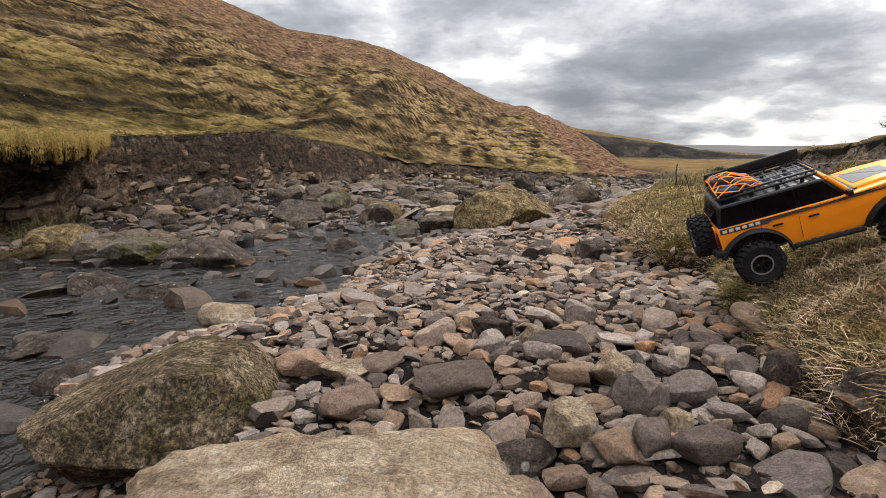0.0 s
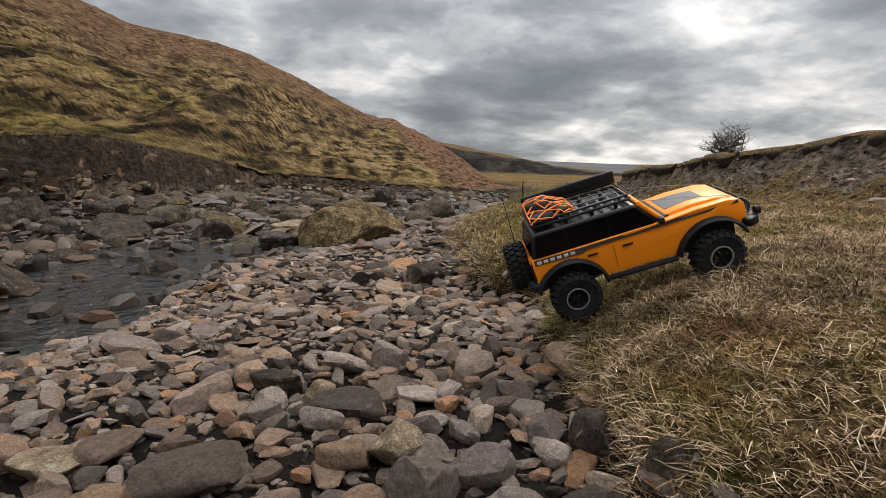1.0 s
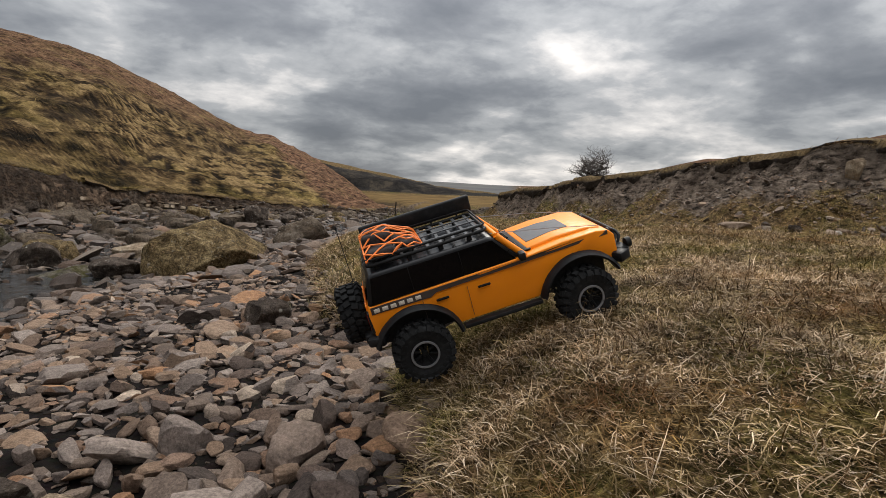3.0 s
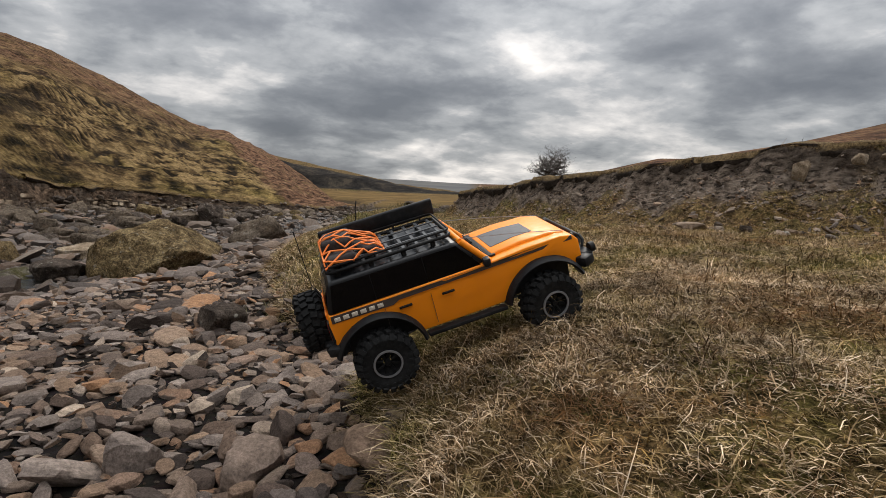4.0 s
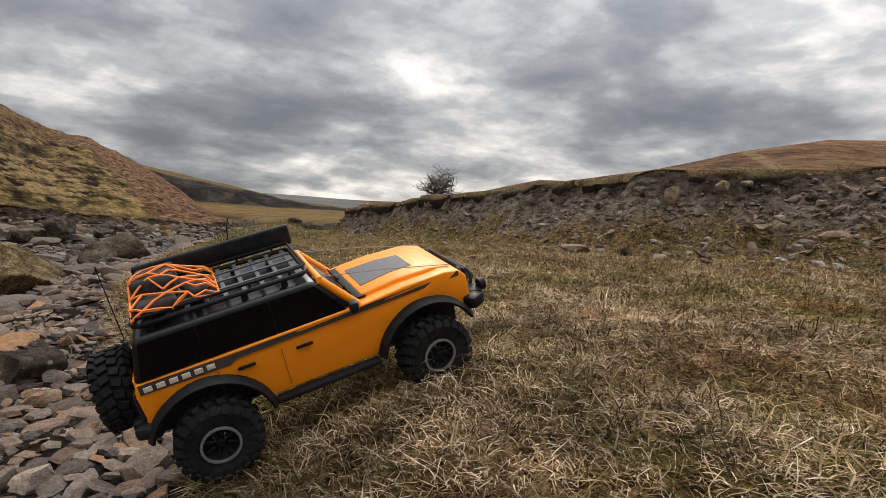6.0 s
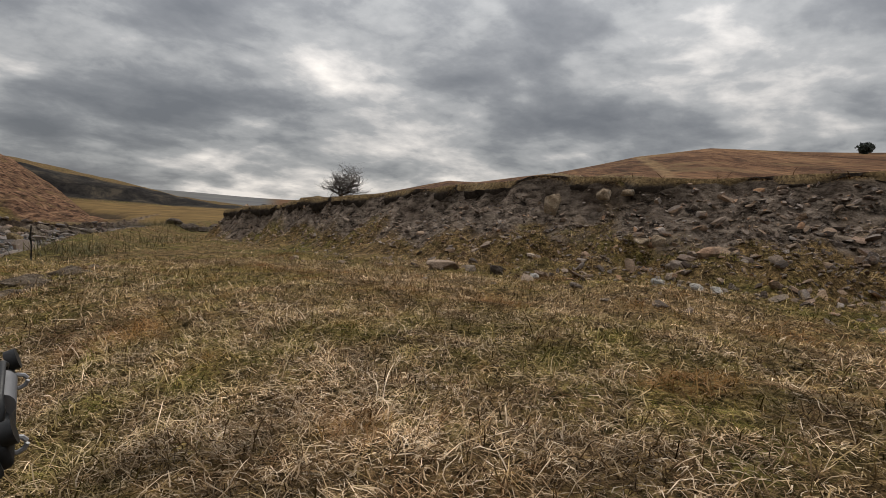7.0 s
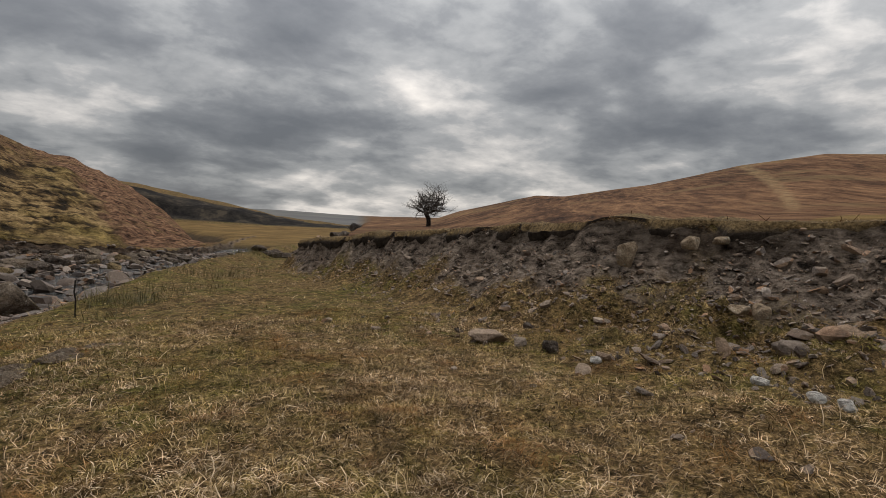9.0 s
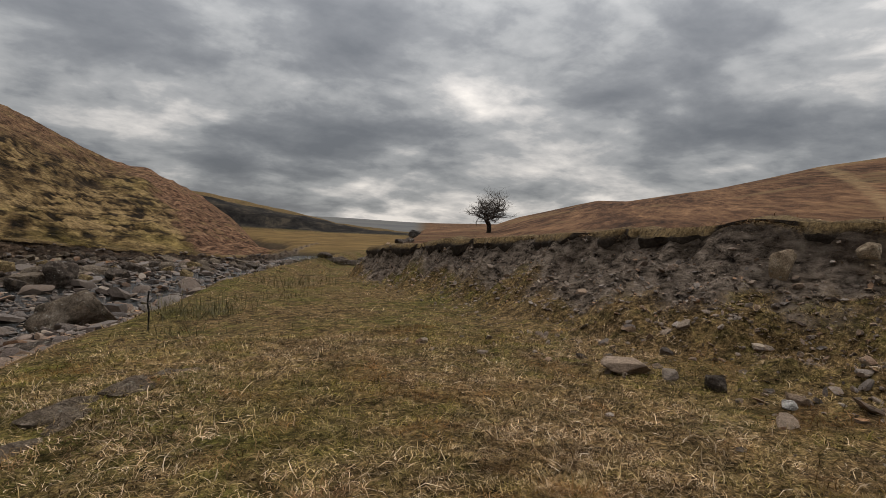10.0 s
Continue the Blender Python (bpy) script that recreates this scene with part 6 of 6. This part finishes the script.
def far_bush(name, label, x, y, tall, wide, seed, material):
    rng = np.random.default_rng(seed)
    n = 900
    a = rng.normal(0, 1, (n, 3))
    a /= np.linalg.norm(a, axis=1)[:, None]
    a *= rng.uniform(.35, 1, n)[:, None] ** .5
    lump = 1 + .35 * np.sin(a[:, 0] * 5 + seed) * np.cos(a[:, 1] * 4)
    c = a * lump[:, None] * np.array([wide / 2, wide / 2, tall / 2]) + np.array([0, 0, tall * .52])
    s = tall * .09
    o = rng.normal(0, s, (n, 3, 3))
    V = (c[:, None, :] + o).reshape(-1, 3)
    T = np.arange(n * 3).reshape(-1, 3)
    tree = new(name)
    crown = joined("crown", V, T, material, 0)
    crown.parent = tree
    bm = bmesh.new()
    add_tube(bm, [(0, 0, -.2), (0, 0, tall * .5)], tall * .05, 6)
    part("trunk", bm, M_BARK, tree)
    tree.matrix_world = pose(x, y, height(x, y))
    tagged(tree, label, "tree")


def polar(az, d, ox=1.73, oy=1.1):
    return ox + d * math.sin(radians(az)), oy + d * math.cos(radians(az))


far_bush("conifer_tree", "dark round conifer on the moor skyline", *polar(84.3, 92), 1.35, 1.8, 1, M_NEEDLE)
far_bush("conifer_tree", "dark round conifer on the moor skyline", *polar(86.6, 90), .9, 1.3, 2, M_NEEDLE)
far_bush("far_bush", "leafless grey-brown bush in the valley", *polar(30.7, 62), .8, 1.35, 3, M_TWIG)

# ---- overhanging turf along the cut and the undermined bank ----
def overhang(name, line, reach, drop, seed, material):
    """A ragged sod edge along a line of (x, y, outward x, outward y) with its top on the ground behind."""
    bm = bmesh.new()
    rows = []
    n = len(line)
    xs, ys = np.array([p[0] for p in line]), np.array([p[1] for p in line])
    ox, oy = np.array([p[2] for p in line]), np.array([p[3] for p in line])
    back, _ = land(xs - ox * .30, ys - oy * .30)
    s = np.arange(n) * .05
    jag = np.clip(.5 + .5 * fbm(s * 1.3, s * 0 + seed, 2, seed) + 1.0 * fbm(s * 4.5, s * 0 + seed, 4, seed + 1, .6), .08, 1.5)
    jag2 = 1.5 * fbm(s * 9, s * 0 + 2 * seed, 3, seed + 3)
    for k in range(n):
        r, d = reach * jag[k], drop * (.55 + .7 * jag[k] + .4 * jag2[k])
        z = back[k]
        sect = ((-.45, -.03), (-.30, .015), (-.10, .02 + .02 * jag2[k]), (r * .55, .005), (r * .95, -.03 - .2 * d), (r, -.5 * d), (r * .72, -d), (r * .2, -.75 * d), (-.25, -.6 * d))
        rows.append([bm.verts.new((xs[k] + ox[k] * a + .02 * jag2[k], ys[k] + oy[k] * a, z + b)) for a, b in sect])
    for A, B in zip(rows, rows[1:]):
        for i in range(len(A) - 1):
            bm.faces.new((A[i], A[i + 1], B[i + 1], B[i]))
    bmesh.ops.recalc_face_normals(bm, faces=bm.faces)
    ob = mesh_object(name, bm, material, smooth=70)
    return tagged(ob, "ragged dark sod overhanging the eroded earth", "turf edge", kind="structure")


def sod_material():
    m = Nodes("sod")
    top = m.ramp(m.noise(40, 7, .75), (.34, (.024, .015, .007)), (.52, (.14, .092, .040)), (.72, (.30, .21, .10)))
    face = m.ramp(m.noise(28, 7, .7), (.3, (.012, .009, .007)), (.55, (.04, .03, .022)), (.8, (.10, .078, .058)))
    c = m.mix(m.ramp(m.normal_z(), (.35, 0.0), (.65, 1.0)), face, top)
    return m.done(c, .95, m.bump(m.noise(24, 8, .7), 1.0, .04), Specular_IOR_Level=.15)


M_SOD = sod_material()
_ys = np.arange(-1.5, 10.5, .05)
_bx = lut(BANK_CREST, _ys) + .22 * fbm(_ys * 1.4, _ys * 0 + 3, 4, 31)
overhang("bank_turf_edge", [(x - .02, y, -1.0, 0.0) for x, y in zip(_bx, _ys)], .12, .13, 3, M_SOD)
_xs = np.arange(-9, 7.5, .06)
_yc = lut(CUT_BASE, _xs) - .5 * fbm(_xs * .9, _xs * 0 + 2, 3, 51) + lut(CUT_WIDTH, _xs) * 1.05 / .75
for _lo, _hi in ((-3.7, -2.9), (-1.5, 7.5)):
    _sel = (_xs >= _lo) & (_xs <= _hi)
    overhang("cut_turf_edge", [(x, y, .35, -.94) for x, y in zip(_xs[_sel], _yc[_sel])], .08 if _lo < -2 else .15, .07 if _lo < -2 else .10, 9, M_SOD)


def brow_material():
    m = Nodes("hanging_turf")
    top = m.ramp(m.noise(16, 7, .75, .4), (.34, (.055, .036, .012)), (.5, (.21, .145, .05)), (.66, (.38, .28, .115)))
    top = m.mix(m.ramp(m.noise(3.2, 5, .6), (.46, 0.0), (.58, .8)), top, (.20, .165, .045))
    # faces turned down take this dark brown ramp, the others the turf colours
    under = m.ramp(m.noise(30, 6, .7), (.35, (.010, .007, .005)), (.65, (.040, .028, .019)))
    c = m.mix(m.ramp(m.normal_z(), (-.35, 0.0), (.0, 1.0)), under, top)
    return m.done(c, .95, m.bump(m.noise(34, 8, .75), 1.0, .04), Specular_IOR_Level=.05)


def turf_brow():
    """A thick mat of grass hanging far out over the hollow that the stream has worn, with blades trailing from its lip."""
    line = ((-4.60, 3.95, .72, .62), (-4.38, 4.28, .73, .61), (-4.18, 4.57, .74, .60), (-4.01, 4.79, .74, .58), (-3.81, 5.01, .75, .56), (-3.64, 5.20, .76, .52), (-3.52, 5.34, .76, .51), (-3.49, 5.60, .76, .54), (-3.55, 5.91, .77, .61), (-3.74, 6.50, .78, .69), (-3.95, 6.90, .80, .74))
    steps = 150
    u = np.linspace(0, len(line) - 1, steps)
    lx, ly, lt, lb = (np.interp(u, np.arange(len(line)), [p[k] for p in line]) for k in range(4))
    n1 = fbm(u * 2.2, u * 0 + 4, 4, 61)
    n2 = fbm(u * 7.0, u * 0 + 9, 3, 62)
    # away from the hollow, and up the slope behind
    away = np.array([-.62, .78])
    sect = ((1.30, 1.05, -.10), (1.00, 1.05, .02), (.62, 1.0, .055), (.32, 1.0, .045), (.12, 1.0, .02), (.02, .86, 0), (-.02, .55, 0), (.0, .25, 0), (.05, .03, 0), (.15, .0, -.01), (.40, .12, 0), (.75, .22, 0), (1.15, .25, 0))
    P = []
    for k, (a, f, up) in enumerate(sect):
        d = a + (.10 * n1 + .05 * n2) * (.3 < f) * (a < .5) + .05 * n2 * (a < .2)
        x, y = lx + away[0] * d, ly + away[1] * d
        z = lb + (lt - lb) * f + up + (.06 * n1 + .05 * n2) * (a < .3) + .05 * fbm(x * 5, y * 5 + k, 3, 63)
        P.append(np.stack([x, y, z], 1))
    P = np.array(P).transpose(1, 0, 2)
    m = len(sect)
    V = P.reshape(-1, 3)
    T = []
    for i in range(steps - 1):
        for j in range(m - 1):
            q = i * m + j
            T += [(q, q + 1, q + m), (q + 1, q + m + 1, q + m)]
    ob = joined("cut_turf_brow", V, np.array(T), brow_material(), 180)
    tagged(ob, "thick yellow-green turf overhanging a dark hollow", "turf edge", kind="structure")
    # trailing blades
    rng = np.random.default_rng(33)
    n = 22000
    i, j = rng.integers(0, steps - 1, n), rng.choice(np.arange(1, 8), n, p=(.12, .16, .18, .18, .16, .12, .08))
    f, g = rng.uniform(0, 1, (n, 1)), rng.uniform(0, 1, (n, 1))
    root = P[i, j] * (1 - f) * (1 - g) + P[i + 1, j] * f * (1 - g) + P[i, j + 1] * (1 - f) * g + P[i + 1, j + 1] * f * g
    L = rng.uniform(.010, .030, (n, 1))
    lean = np.stack([.62 + rng.normal(0, .5, n), -.78 + rng.normal(0, .5, n), .5 - .22 * j + rng.normal(0, .3, n)], 1)
    mid = root + lean * L * .6
    tip = mid + (lean - np.array([0, 0, .9])) * L * .5
    side = np.stack([.78 + 0 * f[:, 0], .62 + 0 * f[:, 0], rng.normal(0, .3, n)], 1) * rng.uniform(.0015, .0035, (n, 1))
    B = np.stack([root - side, root + side, mid - side * .7, mid + side * .7, tip], 1).reshape(-1, 3)
    q = np.arange(n)[:, None] * 5
    tri = np.concatenate([q + np.array([0, 1, 2]), q + np.array([1, 3, 2]), q + np.array([2, 3, 4])])
    tagged(joined("hanging_grass", B, tri, M_HANGING, 0), "yellow grass trailing over the lip of the turf", "grass", kind="stuff")


turf_brow()
